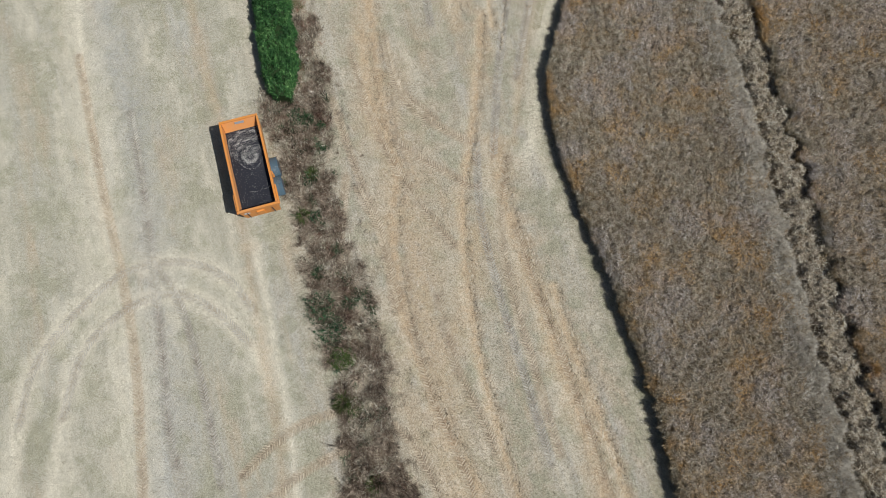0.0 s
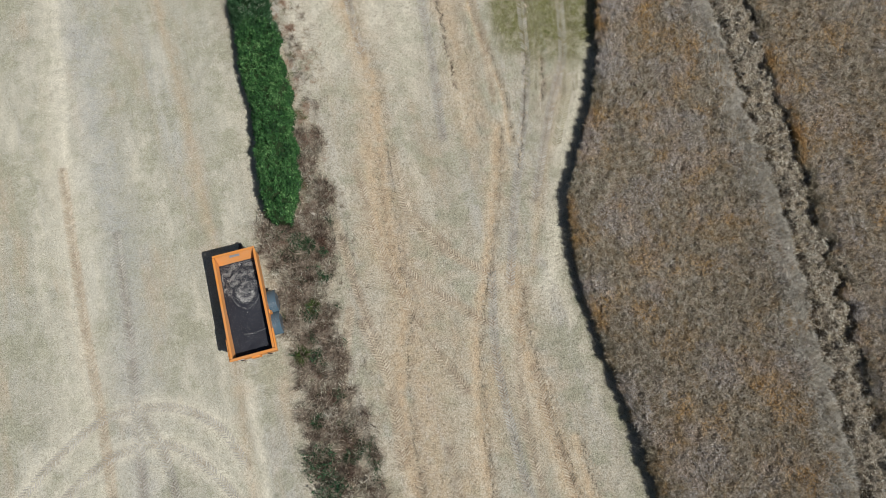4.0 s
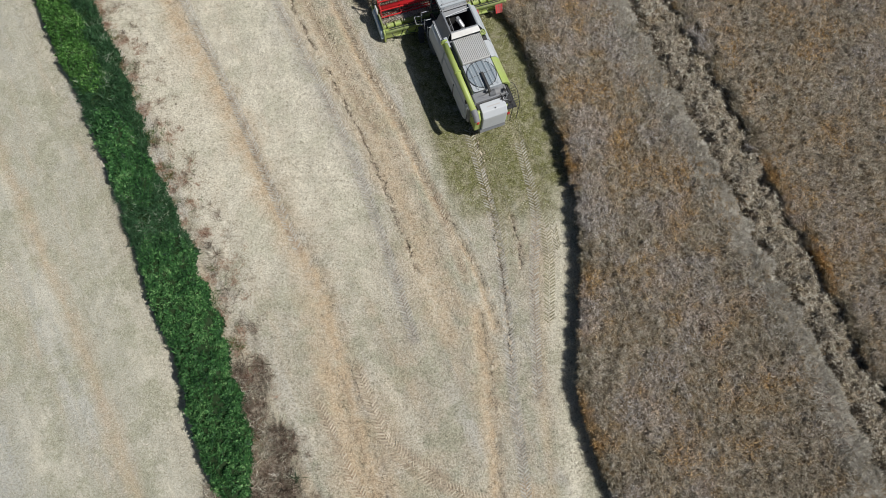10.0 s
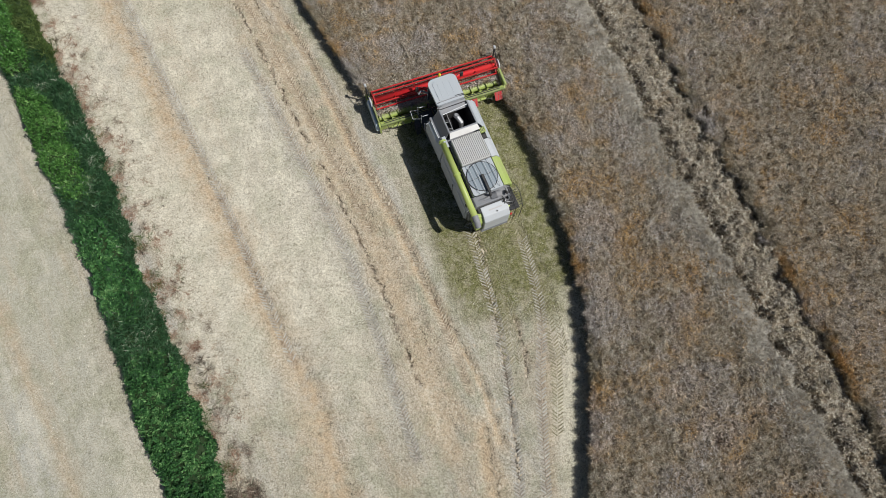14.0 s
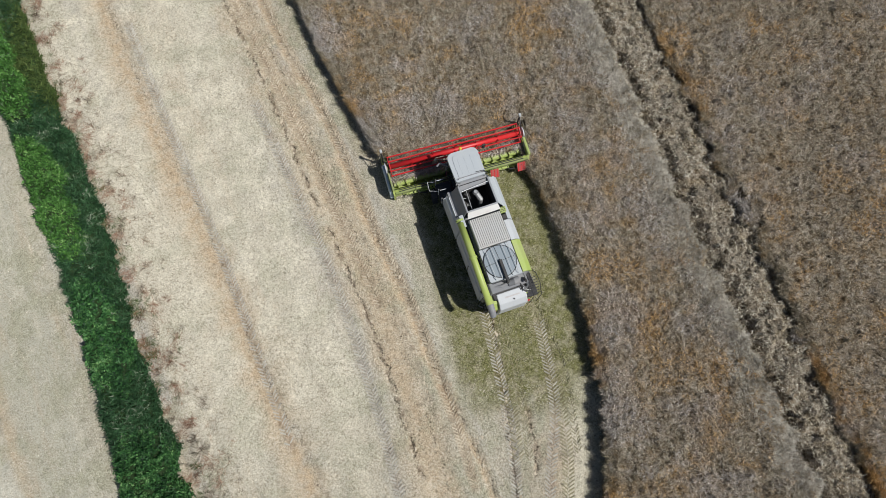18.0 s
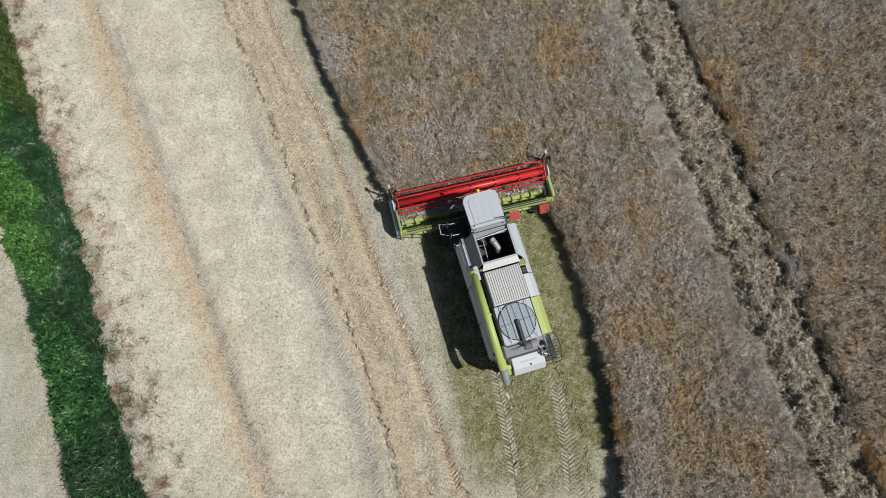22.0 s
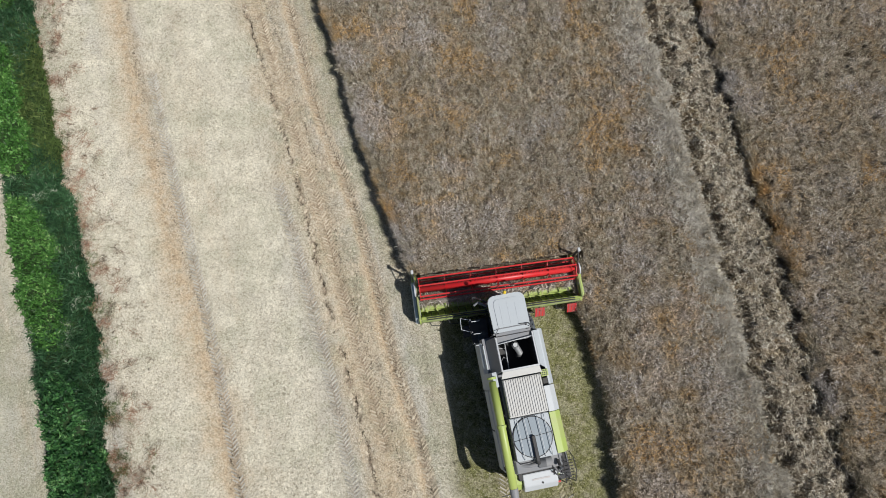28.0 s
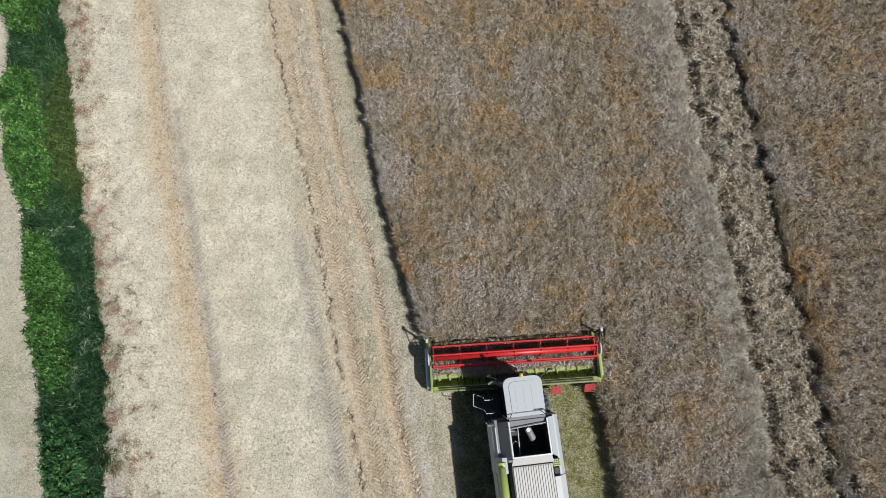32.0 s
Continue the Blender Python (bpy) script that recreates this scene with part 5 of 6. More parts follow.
def combine():
    cb = thing("combine_harvester", pose(3.95, 44.85, 0.0, 0, 0, 13.2) @ Matrix.Diagonal((0.955, 0.955, 0.955, 1)), "light grey and lime combine harvester with red reel cutting ripe crop", "combine harvester")
    X = -0.22          # the body stands a little to one side of the header's middle

    # header
    hd = part("header", prism([(-1.05, 0.22), (0.62, 0.16), (0.95, 0.10), (0.95, 0.14), (0.55, 0.22), (-0.15, 0.24), (-0.75, 0.32), (-0.98, 0.60), (-1.0, 1.12), (-1.12, 1.16), (-1.16, 1.10), (-1.12, 0.3)], "x", -4.28, 4.28), LIME, cb, "lime green table and back plate")
    part("back_beam", box(-4.28, 4.28, -1.27, -1.13, 0.95, 1.13, 0.02), OLIVE, hd)
    for k in range(23):
        xx = -4.1 + k * 8.2 / 22
        if abs(xx - X) > 0.75:
            part("back_rib", slab([(xx - 0.02, -1.0, 1.13), (xx + 0.02, -1.0, 1.13), (xx + 0.02, -0.70, 0.36), (xx - 0.02, -0.70, 0.36)], -0.03), DARK, hd)
    bm = lathe([(-4.2, 0.20), (4.2, 0.20)], (0, -0.42, 0.66), "x", 20)
    for sgn, a0, a1 in ((1, -4.2, -0.75 + X), (-1, 4.2, 0.75 + X)):
        steps = 150
        prev = None
        for i in range(steps + 1):
            s = a0 + (a1 - a0) * i / steps
            an = sgn * i / steps * abs(a1 - a0) / 0.55 * 2 * math.pi
            c = Vector((s, -0.42, 0.66))
            w = Vector((0, math.cos(an), math.sin(an)))
            pair = (bm.verts.new(c + w * 0.19), bm.verts.new(c + w * 0.32))
            if prev:
                bm.faces.new((prev[0], prev[1], pair[1], pair[0]))
            prev = pair
    part("intake_auger", bm, LIME_PALE, hd, "lime intake auger with steel flights")
    part("knife_bar", box(-4.28, 4.28, 0.93, 1.02, 0.09, 0.13, 0.005), DARK, hd)
    bm = bmesh.new()
    for k in range(112):
        xx = -4.24 + k * 0.0764
        prism([(xx - 0.03, 1.0), (xx + 0.03, 1.0), (xx, 1.13)], "z", 0.10, 0.12, bm)
    part("knife_teeth", bm, STEEL, hd)
    for sx in (-1, 1):
        wall_ = part("end_panel", prism([(-1.25, 0.12), (1.05, 0.12), (1.75, 0.16), (1.2, 0.72), (0.2, 1.12), (-1.0, 1.22), (-1.28, 1.0)], "x", sx * 4.30, sx * 4.40), LIME, hd)
        part("divider_cover", box(sx * 4.50 - 0.13, sx * 4.50 + 0.13, -1.22, 1.0, 0.45, 1.08, 0.06, 2, taper=(0.04, 0.25)), TIMBER if sx < 0 else LIME_PALE, wall_, "pale blue-white divider cover" if sx < 0 else "")
        part("divider_nose", rod([(sx * 4.46, 0.9, 0.45), (sx * 4.46, 1.7, 0.30), (sx * 4.44, 2.05, 0.20)], 0.11, 10, None, 0.02), LIME_PALE, wall_)
        kn = part("side_knife", box(sx * 4.46 - 0.035, sx * 4.46 + 0.035, 1.16, 1.26, 0.3, 1.95, 0.01), DARK, wall_, "upright dark side knife")
        part("knife_cap", box(sx * 4.46 - 0.07, sx * 4.46 + 0.07, 1.13, 1.33, 1.93, 2.08, 0.02), WHITE, kn)
        part("knife_drive", rod([(sx * 4.46, 1.2, 1.9), (sx * 4.40, 0.8, 1.75), (sx * 4.38, 0.2, 1.2)], 0.03), DARK, wall_)
        part("reel_arm", box(sx * 4.36 - 0.05, sx * 4.36 + 0.05, -1.1, 0.55, 1.25, 1.38, 0.02), OLIVE, hd)
        part("drive_ring", lathe([(sx * 4.36, 0.10), (sx * 4.40, 0.32), (sx * 4.47, 0.32), (sx * 4.47, 0.10)], (0, 0.38, 1.38), "x", 24), WHITE, hd, "white drive shield")
        part("arm_ram", rod([(sx * 4.30, -1.05, 0.75), (sx * 4.33, -0.2, 1.28)], 0.035), STEEL, hd)
    # reel
    cy, cz, R = 0.42, 1.35, 0.56
    reel = part("reel_tube", lathe([(-4.2, 0.17), (4.2, 0.17)], (0, cy, cz), "x", 18), RED, cb, "red reel tube", True)
    for k in range(6):
        a = radians(22 + 60 * k)
        by, bz = cy + R * math.cos(a), cz + R * math.sin(a)
        bar = part("reel_bar", box(-4.22, 4.22, by - 0.035, by + 0.035, bz - 0.035, bz + 0.035, 0.008), RED, reel)
        bm = bmesh.new()
        for j in range(57):
            xx = -4.2 + j * 0.15
            rod([(xx, by, bz), (xx, by - 0.07, bz - 0.2), (xx, by - 0.05, bz - 0.36)], 0.011, 4, bm)
        part("tines", bm, DARK, bar)
    for j in range(7):
        xx = -4.18 + j * 8.36 / 6
        bm = bmesh.new()
        for k in range(6):
            a = radians(22 + 60 * k)
            d = Vector((0, math.cos(a), math.sin(a)))
            s = Vector((0, -d.z, d.y)) * 0.05
            c = Vector((xx, cy, cz))
            slab([c + d * 0.12 - s, c + d * (R + 0.03) - s * 0.6, c + d * (R + 0.03) + s * 0.6, c + d * 0.12 + s], 0.025, bm)
        if j in (0, 6):
            for k in range(6):
                a, b = radians(22 + 60 * k), radians(82 + 60 * k)
                rod([(xx, cy + R * math.cos(a), cz + R * math.sin(a)), (xx, cy + R * math.cos(b), cz + R * math.sin(b))], 0.025, 6, bm)
        part("reel_spider", bm, RED, reel)
    for xx in (2.05, 3.80):
        bd = part("warning_board", slab([(xx - 0.27, -1.74, 0.72), (xx + 0.27, -1.74, 0.72), (xx + 0.27, -1.36, 1.12), (xx - 0.27, -1.36, 1.12)], 0.025), RED_DULL, hd, "dusty red striped warning board")
        for q in range(3):
            u = xx - 0.24 + q * 0.18
            part("stripe", slab([(u - 0.02, -1.746, 0.723), (u + 0.03, -1.746, 0.723), (u + 0.09, -1.366, 1.123), (u + 0.04, -1.366, 1.123)], 0.004), RED, bd)
        part("board_bracket", rod([(xx, -1.15, 1.0), (xx, -1.5, 1.0)], 0.03, 6), DARK, bd)
    for x0 in (-3.9, -2.9, -2.0, 1.3, 2.9):
        part("hose", rod([(x0, -1.2, 1.0), (x0 + 0.1, -1.45, 0.8), (x0 + 0.55, -1.5, 0.7), (x0 + 0.8, -1.25, 0.9)], 0.025, 6), DARK, hd)
    for yy, zz in ((-1.08, 1.20), (-1.17, 1.18)):
        part("pipe", rod([(-4.0, yy, zz), (-1.6, yy, zz + 0.02), (0, yy - 0.04, zz), (1.8, yy, zz + 0.02), (4.0, yy, zz)], 0.028, 6), DARK, hd)
    part("table_support", box(-3.6, 3.6, -1.22, -1.05, 0.30, 0.42, 0.02), LIME_PALE, hd)
    k = 17000
    tx, ty = rng.uniform(-4.2, 4.2, k), rng.uniform(-0.35, 1.0, k)
    pos = np.stack([tx, ty, 0.55 + 0.42 * np.exp(-((ty + 0.35) / 0.4) ** 2) + rng.uniform(-0.15, 0.06, k) + 0.06 * waves(tx, ty, 0.9, 91)], 1)
    heap = new("cut_crop", blades("cut_crop", pos, ways(k, 76, 14), rng.uniform(0.2, 0.5, k), rng.uniform(0.025, 0.06, k), CROP))
    heap.parent = hd
    tagged(heap, "brown cut stalks lying on the table", kind="stuff")

    # feeder house, cab
    part("feeder_house", prism([(-3.3, 1.2), (-1.0, 0.28), (-1.0, 0.98), (-1.6, 1.35), (-3.3, 2.1)], "x", X - 0.75, X + 0.75), DARK, cb)
    cab = part("cab", prism([(-2.95, 1.75), (-1.55, 1.75), (-1.28, 2.1), (-1.42, 3.70), (-2.95, 3.70)], "x", X - 0.82, X + 0.82, None, 0.04), GLASS, cb, "dark tinted cab glass")
    for sx in (-1, 1):
        part("cab_pillar", rod([(X + sx * 0.84, -1.30, 2.05), (X + sx * 0.84, -1.44, 3.72)], 0.05), GREY, cab)
        part("cab_pillar", rod([(X + sx * 0.84, -2.93, 1.8), (X + sx * 0.84, -2.93, 3.72)], 0.05), GREY, cab)
    # roof: a domed slab with rounded front corners
    prof = []
    for cx_, cy_, a0 in ((0.58, -1.48, 0), (-0.58, -1.48, 90), (-0.78, -2.82, 180), (0.78, -2.82, 270)):
        r_ = 0.30 if cy_ > -2 else 0.08
        for q in range(6):
            a = radians(a0 + 18 * q)
            prof.append((X + cx_ + r_ * math.cos(a), cy_ + r_ * math.sin(a)))
    roof = part("cab_roof", prism(prof, "z", 3.70, 3.92, None, 0.035), LIGHT_GREY, cb, "light grey rounded cab roof")
    top = [(X + (p[0] - X) * 0.72, -2.0 + (p[1] + 2.0) * 0.76) for p in prof]
    part("roof_panel", prism(top, "z", 3.915, 3.945, None, 0.01), LIGHT_GREY, roof)
    for q in range(3):
        part("roof_crease", box(X - 0.36 + q * 0.36 - 0.01, X - 0.36 + q * 0.36 + 0.01, -2.6, -1.55, 3.943, 3.953, 0.003), LIGHT_GREY, roof)
    part("rear_visor", slab([(X - 0.62, -2.95, 3.76), (X + 0.62, -2.95, 3.76), (X + 0.74, -2.72, 3.95), (X - 0.74, -2.72, 3.95)], 0.02), GREY, roof)
    bc = part("beacon", lathe([(3.90, 0.05), (3.97, 0.05), (3.98, 0.085), (4.10, 0.08), (4.15, 0.04)], (X - 0.02, -1.12, 0), "z", 14), YELLOW, roof, "amber rotating beacon")
    part("beacon_bracket", rod([(X - 0.02, -1.30, 3.86), (X - 0.02, -1.12, 3.90)], 0.03), LIME, bc)
    for sx in (-1, 1):
        part("lamp_bar", box(X + sx * 0.62 - 0.14, X + sx * 0.62 + 0.14, -1.30, -1.16, 3.66, 3.78, 0.02), DARK, roof)
        arm = part("mirror_arm", rod([(X + sx * 0.85, -1.35, 3.45), (X + sx * 1.15, -1.15, 3.45), (X + sx * 1.45, -1.0, 3.25)], 0.025, 6), DARK, cb)
        part("mirror", box(X + sx * 1.45 - 0.06, X + sx * 1.45 + 0.14, -1.05, -0.95, 2.85, 3.3, 0.03), DARK, arm)
        part("antenna", rod([(X + sx * 0.65, -2.75, 3.92), (X + sx * 0.8, -2.9, 4.25)], 0.014, 5), DARK, roof)
    part("roof_rail", rod([(X + 0.35, -2.66, 3.97), (X + 0.80, -2.70, 3.99), (X + 0.95, -2.95, 3.93)], 0.02, 6), DARK, roof)

    # grain tank
    z_t = 3.72
    x0, x1, y0, y1 = X - 0.80, X + 0.88, -4.62, -3.08
    tank = part("grain_tank", prism([(x0, y0), (x1, y0), (x1, y1), (x0, y1)], "z", 2.05, 2.12), DARK, cb, "dark open grain tank")
    for nm, c in (("tank_wall", [(x0, y0, 2.1), (x0, y1, 2.1), (x0, y1, z_t), (x0, y0, z_t)]), ("tank_wall", [(x1, y1, 2.1), (x1, y0, 2.1), (x1, y0, z_t), (x1, y1, z_t)]),
                  ("tank_wall", [(x0, y1, 2.1), (x1, y1, 2.1), (x1, y1, z_t), (x0, y1, z_t)]), ("tank_wall", [(x1, y0, 2.1), (x0, y0, 2.1), (x0, y0, z_t), (x1, y0, z_t)])):
        part(nm, slab(c, 0.03), DARK, tank)
    part("tank_rim", box(x0 - 0.06, x0 + 0.02, y0, y1, z_t, z_t + 0.06, 0.01), STEEL, tank)
    part("tank_rim", box(x1 - 0.02, x1 + 0.06, y0, y1, z_t, z_t + 0.06, 0.01), STEEL, tank)
    part("tank_rim", box(x0 - 0.06, x1 + 0.06, y0 - 0.06, y0 + 0.03, z_t, z_t + 0.055, 0.01), STEEL, tank)
    # a pale silver flap, coloured grey to stand for the shade on it
    part("front_flap", slab([(x0 + 0.02, y1 - 0.28, z_t - 0.20), (x1 - 0.02, y1 - 0.28, z_t - 0.20), (x1 - 0.02, y1 + 0.14, z_t + 0.02), (x0 + 0.02, y1 + 0.14, z_t + 0.02)], 0.03), GREY, tank)
    part("flap_bar", rod([(x0, y1 - 0.32, z_t - 0.1), (x1, y1 - 0.20, z_t - 0.02)], 0.03), STEEL, tank)
    part("rear_flap", slab([(x0 - 0.12, y0 - 0.36, z_t - 0.12), (x1 + 0.10, y0 - 0.36, z_t - 0.12), (x1 + 0.02, y0 - 0.06, z_t + 0.03), (x0 - 0.02, y0 - 0.06, z_t + 0.03)], 0.03), SILVER, tank)
    # darker than the right flap: its shaded side is put into the colour
    part("left_flap", slab([(x0 - 0.56, y0 - 0.25, 2.80), (x0 - 0.05, y0 - 0.02, z_t + 0.03), (x0 - 0.05, y1 + 0.02, z_t + 0.03), (x0 - 0.56, y1 - 0.05, 2.80)], -0.03), GREY, tank, "folding flap, dark grey for its shaded side")
    part("right_flap", slab([(x1 + 0.05, y0 - 0.02, z_t + 0.03), (x1 + 0.33, y0 - 0.20, 3.40), (x1 + 0.33, y1 + 0.02, 3.40), (x1 + 0.05, y1 + 0.02, z_t + 0.03)], -0.03), LIGHT_GREY, tank)
    part("filling_auger", rod([(X + 0.10, -3.62, 3.25), (X + 0.24, -3.92, 3.05), (X + 0.28, -4.05, 2.3)], 0.15, 16), STEEL, tank, "pale steel filling auger")
    part("auger_head", lathe([(3.15, 0.12), (3.30, 0.17), (3.42, 0.10)], (X + 0.06, -3.55, 0), "z", 12), STEEL, tank)
    part("tank_brace", rod([(X - 0.42, y0, 3.05), (X - 0.36, y1, 3.05)], 0.03), STEEL, tank)
    part("tank_brace", rod([(X - 0.78, -3.55, 2.9), (X - 0.40, -3.6, 2.9)], 0.02), STEEL, tank)
    part("tank_sensor", rod([(X - 0.70, -4.2, 2.7), (X - 0.55, -4.0, 3.0), (X - 0.40, -4.1, 2.9)], 0.025), STEEL, tank)

    # body
    body = part("body", prism([(X - 1.38, 0.95), (X + 1.38, 0.95), (X + 1.45, 2.6), (X + 1.0, 3.15), (X - 1.0, 3.15), (X - 1.45, 2.6)], "y", -9.2, -4.66, None, 0.03), GREY, cb, "dark grey machine body")
    part("front_body", prism([(X - 1.38, 0.95), (X + 1.38, 0.95), (X + 1.45, 2.6), (X + 1.40, 3.05), (X + 0.93, 3.05), (X + 0.93, 2.04), (X - 0.86, 2.04), (X - 0.86, 3.05), (X - 1.40, 3.05), (X - 1.45, 2.6)], "y", -4.66, -3.0), GREY, cb)
    # right side: white panel with a cut-out, lime panel behind
    part("white_shoulder", prism([(X + 0.92, 3.52), (X + 1.20, 3.46), (X + 1.50, 3.05), (X + 1.54, 1.3), (X + 1.46, 1.3), (X + 1.40, 3.0), (X + 1.10, 3.36), (X + 0.92, 3.40)], "y", -6.78, -5.62, None, 0.02), WHITE, cb, "white moulded side panel")
    part("grey_shoulder", prism([(X + 1.20, 3.42), (X + 1.30, 3.40), (X + 1.50, 3.05), (X + 1.54, 1.3), (X + 1.46, 1.3), (X + 1.40, 3.0), (X + 1.20, 3.32)], "y", -5.58, -3.0, None, 0.015), LIGHT_GREY, cb)
    part("lime_shoulder", prism([(X + 0.92, 3.44), (X + 1.22, 3.38), (X + 1.50, 3.0), (X + 1.54, 1.3), (X + 1.46, 1.3), (X + 1.40, 2.95), (X + 1.10, 3.28), (X + 0.92, 3.32)], "y", -8.62, -6.80, None, 0.02), LIME_PALE, cb, "dusty lime side panel")
    bx = part("vent_box", box(X + 0.92, X + 1.26, -5.20, -4.88, 3.38, 3.56, 0.02), LIME_PALE, cb, "perforated vent box")
    for i in range(3):
        for j in range(3):
            part("vent_hole", lathe([(3.558, 0.032), (3.566, 0.032)], (X + 1.0 + i * 0.09, -5.13 + j * 0.09, 0), "z", 8), DARK, bx)
    part("filler_recess", box(X + 0.95, X + 1.2, -5.54, -5.26, 3.30, 3.42, 0.03), DARK, cb)
    # left side
    part("left_shoulder", prism([(X - 1.52, 2.72), (X - 1.42, 3.10), (X - 1.36, 3.06), (X - 1.44, 2.70), (X - 1.48, 1.3), (X - 1.55, 1.3)], "y", -9.1, -3.3, None, 0.01), LIGHT_GREY, cb)
    part("left_panel", prism([(X - 1.50, 1.2), (X - 1.60, 1.25), (X - 1.63, 2.2), (X - 1.56, 2.62), (X - 1.50, 2.66)], "y", -9.0, -5.4, None, 0.015), LIGHT_GREY, cb, "light grey side panel")
    part("tank_fairing", prism([(X - 1.46, 1.5), (X - 1.66, 1.7), (X - 1.70, 2.35), (X - 1.58, 2.85), (X - 1.44, 3.0)], "y", -5.35, -3.15, None, 0.03), LIGHT_GREY, cb, "rounded light grey tank-side fairing")
    part("panel_gap", box(X - 1.645, X - 1.60, -7.25, -7.20, 1.3, 2.5, 0.005), DARK, cb)
    part("left_fairing", prism([(X - 1.62, 2.85), (X - 1.30, 3.46), (X - 1.10, 3.46), (X - 1.06, 3.36), (X - 1.35, 3.2), (X - 1.5, 2.8)], "y", -5.3, -4.6, None, 0.02), LIGHT_GREY, cb, "light grey unloading-auger fairing")
    # unloading auger
    ua = part("unloading_auger", rod([(X - 1.33, -5.0, 3.34), (X - 1.33, -7.05, 3.32), (X - 1.35, -9.72, 3.30)], 0.185, 20), LIME, cb, "lime green unloading auger folded back", True)
    part("auger_flange", lathe([(-7.09, 0.20), (-7.09, 0.225), (-6.98, 0.225), (-6.98, 0.20)], (X - 1.33, 0, 3.32), "y", 20), LIME_PALE, ua)
    part("auger_flange", lathe([(-4.9, 0.20), (-4.9, 0.225), (-4.80, 0.225), (-4.80, 0.20)], (X - 1.33, 0, 3.34), "y", 20), LIME_PALE, ua)
    part("auger_spout", rod([(X - 1.35, -9.70, 3.30), (X - 1.35, -10.05, 3.24), (X - 1.35, -10.30, 3.02)], 0.20, 16, None, 0.17), GREY, ua, "grey rubber spout")
    part("spout_lamp", rod([(X - 1.53, -9.95, 3.2), (X - 1.95, -9.98, 3.18)], 0.018, 6), DARK, ua)
    part("auger_cradle", box(X - 1.55, X - 1.10, -8.95, -8.80, 2.9, 3.15, 0.02), DARK, cb)

    # engine deck: ribbed cover, rotary screen
    rc = part("ribbed_cover", box(X - 0.90, X + 0.90, -6.74, -5.04, 3.15, 3.54, 0.02), SILVER, cb, "ribbed grey sheet-metal cover")
    for k in range(16):
        xx = X - 0.84 + k * 0.112
        part("ridge", box(xx - 0.028, xx + 0.028, -6.70, -5.08, 3.538, 3.575, 0.012), SILVER, rc)
    dk = part("screen_deck", box(X - 0.98, X + 0.88, -8.66, -6.78, 3.14, 3.46, 0.03), LIGHT_GREY, cb, "pale grey radiator housing")
    cx_, cy_ = X - 0.05, -7.70
    sc = part("rotary_screen", lathe([(3.45, 0.88), (3.50, 0.88), (3.51, 0.86), (3.515, 0.5), (3.525, 0.05)], (cx_, cy_, 0), "z", 40), SCREEN, dk, "blue-grey rotary air screen")
    bm = bmesh.new()
    for j in range(40):
        a, b = 2 * math.pi * j / 40, 2 * math.pi * (j + 1) / 40
        rod([(cx_ + 0.885 * math.cos(a), cy_ + 0.885 * math.sin(a), 3.50), (cx_ + 0.885 * math.cos(b), cy_ + 0.885 * math.sin(b), 3.50)], 0.022, 6, bm)
    part("screen_hoop", bm, DARK, sc)
    for k in range(2):
        a = radians(4 + 90 * k)
        part("screen_spoke", rod([(cx_ + 0.85 * math.cos(a), cy_ + 0.85 * math.sin(a), 3.53), (cx_ - 0.85 * math.cos(a), cy_ - 0.85 * math.sin(a), 3.53)], 0.010, 5), DARK, sc)
    part("suction_arm", box(cx_ - 0.085, cx_ + 0.085, -8.78, cy_ + 0.06, 3.54, 3.68, 0.03), DARK, dk)
    part("suction_elbow", rod([(cx_, -8.70, 3.6), (cx_ + 0.02, -8.85, 3.52), (cx_ + 0.04, -8.88, 3.2)], 0.085, 12), DARK, dk)
    for xx in (-0.62, -0.28, 0.32, 0.64):
        part("guard_rod", rod([(X + xx - 0.02, -6.80, 3.50), (X + xx - 0.02, -6.90, 3.62), (X + xx + 0.02, -8.52, 3.62), (X + xx + 0.02, -8.62, 3.48)], 0.018, 6), WHITE, dk)
    part("guard_rail", rod([(X - 0.96, -6.8, 3.50), (X - 0.98, -8.60, 3.50), (X - 0.85, -8.74, 3.50), (X - 0.2, -8.74, 3.5)], 0.03, 8), DARK, dk)
    # dark strip added for the shade in the gap left of the cover
    part("gap_shade", box(X - 1.10, X - 0.99, -8.7, -5.1, 3.0, 3.12, 0.01), DARK, cb)
    # engine end
    en = part("engine_bay", box(X - 1.0, X + 1.35, -9.55, -8.68, 1.6, 2.95, 0.03), DARK, cb)
    part("air_cleaner", lathe([(X - 0.05, 0.12), (X + 0.0, 0.19), (X + 0.30, 0.19), (X + 0.31, 0.205), (X + 0.36, 0.205), (X + 0.37, 0.19), (X + 0.62, 0.19), (X + 0.64, 0.12)], (0, -8.92, 3.18), "x", 20), GREY, en, "grey air-cleaner drum", True)
    part("intake_pipe", rod([(X - 0.05, -8.92, 3.18), (X - 0.4, -8.95, 3.14), (X - 0.85, -8.88, 3.05)], 0.09, 12), GREY, en)
    part("exhaust", rod([(X + 0.85, -8.9, 2.9), (X + 0.88, -8.95, 3.25), (X + 0.9, -9.15, 3.40)], 0.075, 12), DARK, en)
    rnd = random.Random(4)
    for k in range(14):
        a = (X + rnd.uniform(0.55, 1.25), rnd.uniform(-9.4, -8.75), rnd.uniform(2.9, 3.15))
        part("pipe", rod([a, (a[0] + rnd.uniform(-0.2, 0.2), a[1] - rnd.uniform(0.05, 0.3), a[2] + rnd.uniform(-0.05, 0.15)), (a[0] + rnd.uniform(-0.15, 0.25), a[1] - rnd.uniform(0.2, 0.45), 2.9)], rnd.uniform(0.02, 0.045), 6), rnd.choice((DARK, STEEL, GREY)), en)
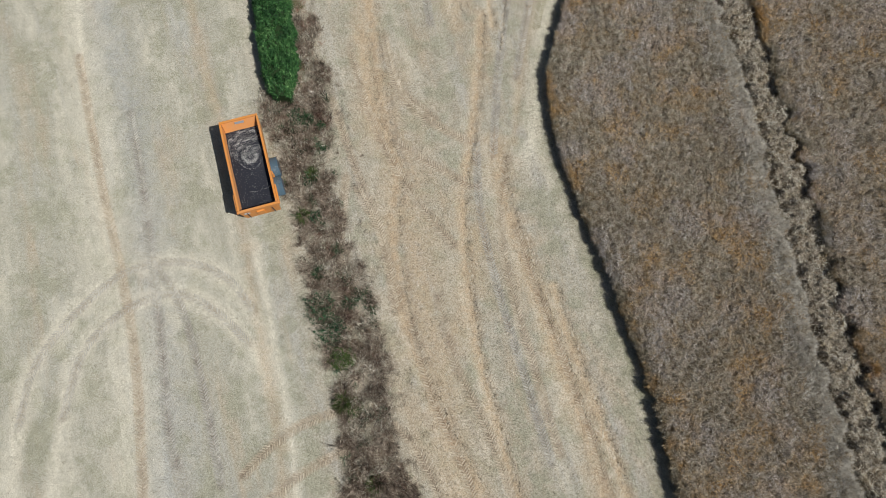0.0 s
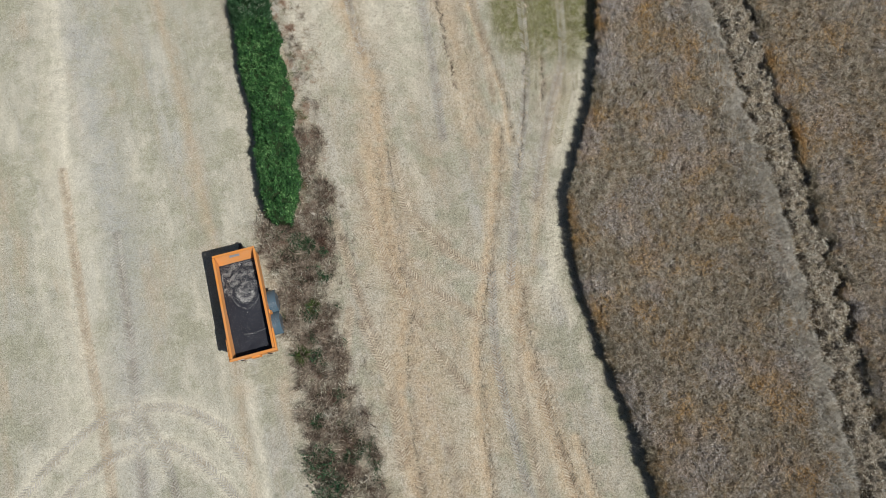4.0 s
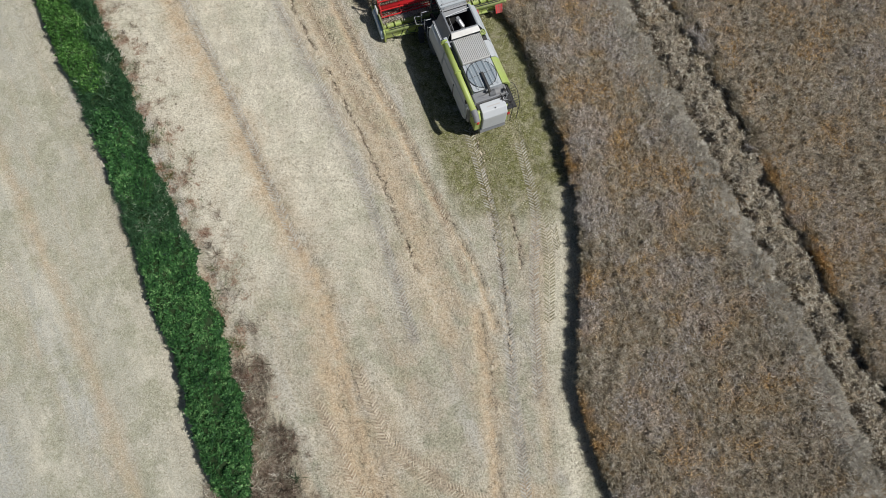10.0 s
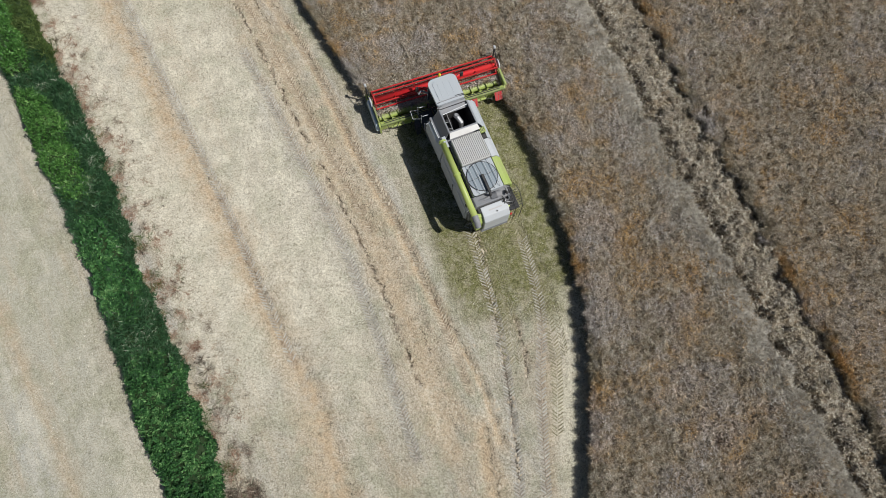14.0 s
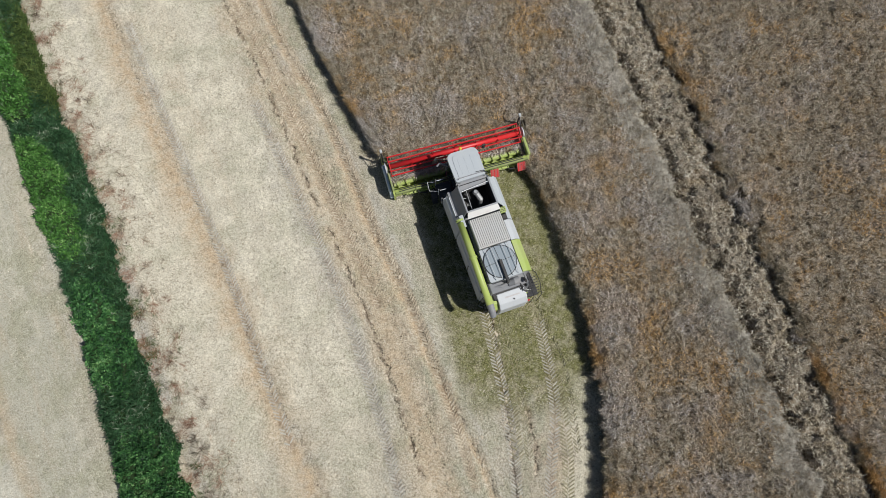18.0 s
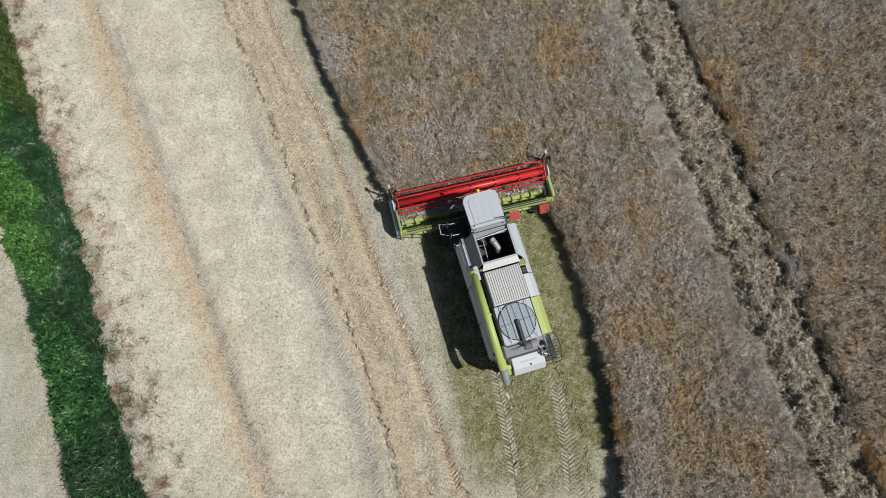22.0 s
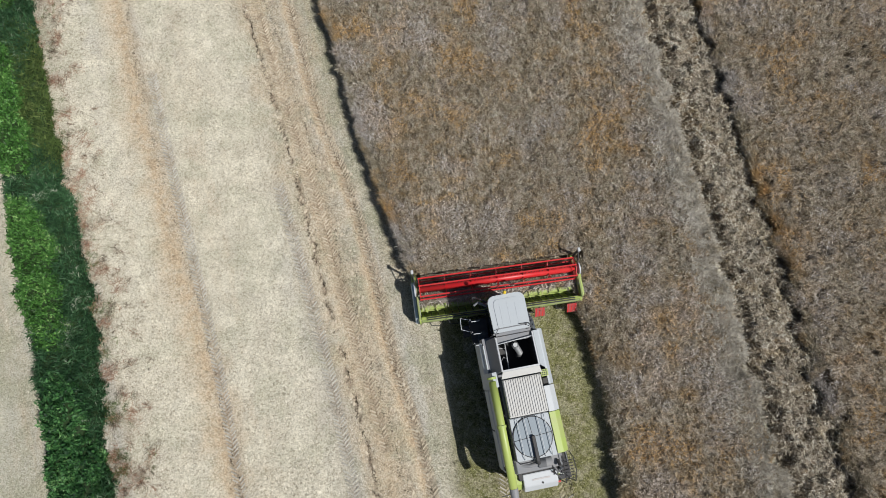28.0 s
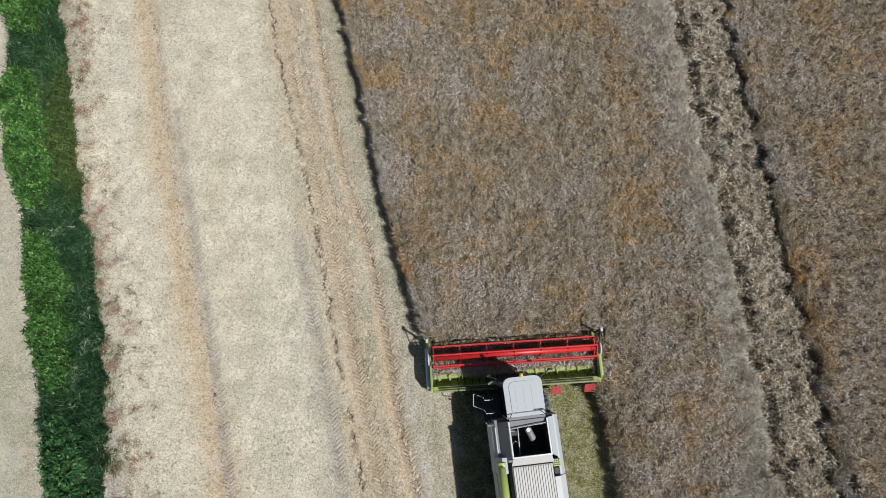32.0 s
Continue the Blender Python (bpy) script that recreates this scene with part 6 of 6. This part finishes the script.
    part("deck_behind", box(X - 1.05, X + 0.7, -9.25, -8.98, 2.80, 2.92, 0.02), GREY, cb)
    # ladder and platform at the rear
    ld = part("rear_ladder", rod([(X + 1.05, -8.75, 3.3), (X + 1.08, -9.3, 3.35), (X + 1.12, -10.0, 2.9), (X + 1.12, -10.1, 1.2)], 0.022, 6), DARK, cb, "black steel rear ladder")
    part("rail", rod([(X + 1.48, -8.65, 3.2), (X + 1.55, -8.9, 3.4), (X + 1.58, -9.4, 3.4), (X + 1.55, -10.0, 2.9), (X + 1.55, -10.1, 1.2)], 0.022, 6), DARK, ld)
    for k in range(7):
        part("rung", rod([(X + 1.08, -9.05 - 0.14 * k, 3.15 - 0.05 * k), (X + 1.56, -9.02 - 0.14 * k, 3.15 - 0.05 * k)], 0.02, 6), DARK, ld)
    part("platform", box(X + 0.75, X + 1.5, -9.9, -8.8, 2.35, 2.42, 0.01), DARK, ld)
    # rear hood
    hood = part("rear_hood", prism([(-9.28, 3.02), (-9.85, 2.92), (-10.12, 2.55), (-10.15, 1.3), (-9.3, 1.3)], "x", X - 0.82, X + 0.78, None, 0.05), WHITE, cb, "pale grey rear hood with faint worn lettering")
    part("hood_stripe", slab([(X - 0.40, -9.62, 2.972), (X + 0.42, -9.62, 2.972), (X + 0.42, -9.55, 2.984), (X - 0.40, -9.55, 2.984)], 0.004), painted("worn_letters", (0.47, 0.45, 0.45), 0.5), hood)
    part("hood_badge", lathe([(2.94, 0.045), (2.962, 0.045)], (X + 0.05, -9.78, 0), "z", 10), DARK, hood)
    part("hood_side", prism([(-9.0, 2.85), (-9.7, 2.8), (-10.0, 2.4), (-10.0, 1.2), (-9.0, 1.2)], "x", X - 1.25, X - 0.84, None, 0.04), LIME_PALE, cb)
    part("hood_side", prism([(-9.5, 2.5), (-9.9, 2.3), (-10.0, 1.2), (-9.5, 1.2)], "x", X + 0.80, X + 1.0, None, 0.03), LIME_PALE, cb)
    part("tail_lamp", box(X + 0.86, X + 1.0, -10.05, -9.98, 2.0, 2.2, 0.01), RED, cb)
    part("tail_lamp", box(X - 1.15, X - 1.0, -10.05, -9.98, 2.0, 2.2, 0.01), RED, cb)
    part("straw_chopper", prism([(-9.2, 1.3), (-10.0, 1.15), (-10.1, 0.75), (-9.9, 0.65), (-9.2, 0.8)], "x", X - 0.85, X + 0.85, None, 0.02), GREY, cb)

    # access steps beside the cab
    st = part("cab_platform", box(X - 1.75, X - 0.86, -3.05, -1.9, 1.72, 1.80, 0.01), DARK, cb)
    for yy in (-1.95, -2.55, -3.1):
        part("handrail", rod([(X - 1.72, yy, 1.8), (X - 1.74, yy, 2.75), (X - 1.70, yy - 0.12, 2.85), (X - 1.35, yy - 0.14, 2.85), (X - 1.3, yy - 0.1, 2.75)], 0.022, 8), WHITE, st, "white handrail")
    part("handrail", rod([(X - 1.78, -1.9, 2.3), (X - 2.15, -1.75, 2.2), (X - 2.2, -2.3, 2.2), (X - 1.78, -2.5, 2.3)], 0.022, 8), WHITE, st, "white handrail")
    for k in range(4):
        part("step", box(X - 2.05, X - 1.75, -2.6, -2.1, 0.5 + 0.35 * k, 0.54 + 0.35 * k, 0.01), DARK, st)
    part("light_stalk", rod([(X - 0.86, -1.5, 3.1), (X - 1.25, -1.25, 3.2), (X - 1.45, -1.35, 3.1)], 0.06, 10), GREY, cb)
    # wheels
    part("front_axle", rod([(X - 1.3, -2.95, 0.95), (X + 1.3, -2.95, 0.95)], 0.16, 12), DARK, cb)
    part("rear_axle", rod([(X - 1.2, -7.9, 0.66), (X + 1.2, -7.9, 0.66)], 0.10, 12), DARK, cb)
    for sx in (-1, 1):
        wheel("front_wheel", cb, X + sx * 1.18, -2.95, 0.95, 0.62, sx, 24)
        wheel("rear_wheel", cb, X + sx * 1.15, -7.9, 0.66, 0.45, sx, 20)

    for o in (hd, reel):
        o.rotation_euler.z, o.scale.x, o.location.x = radians(-2.6), 0.965, -0.06
    # the body stands close up to the header
    for o in cb.children:
        if o not in (hd, reel):
            o.location.y += 0.42


combine()
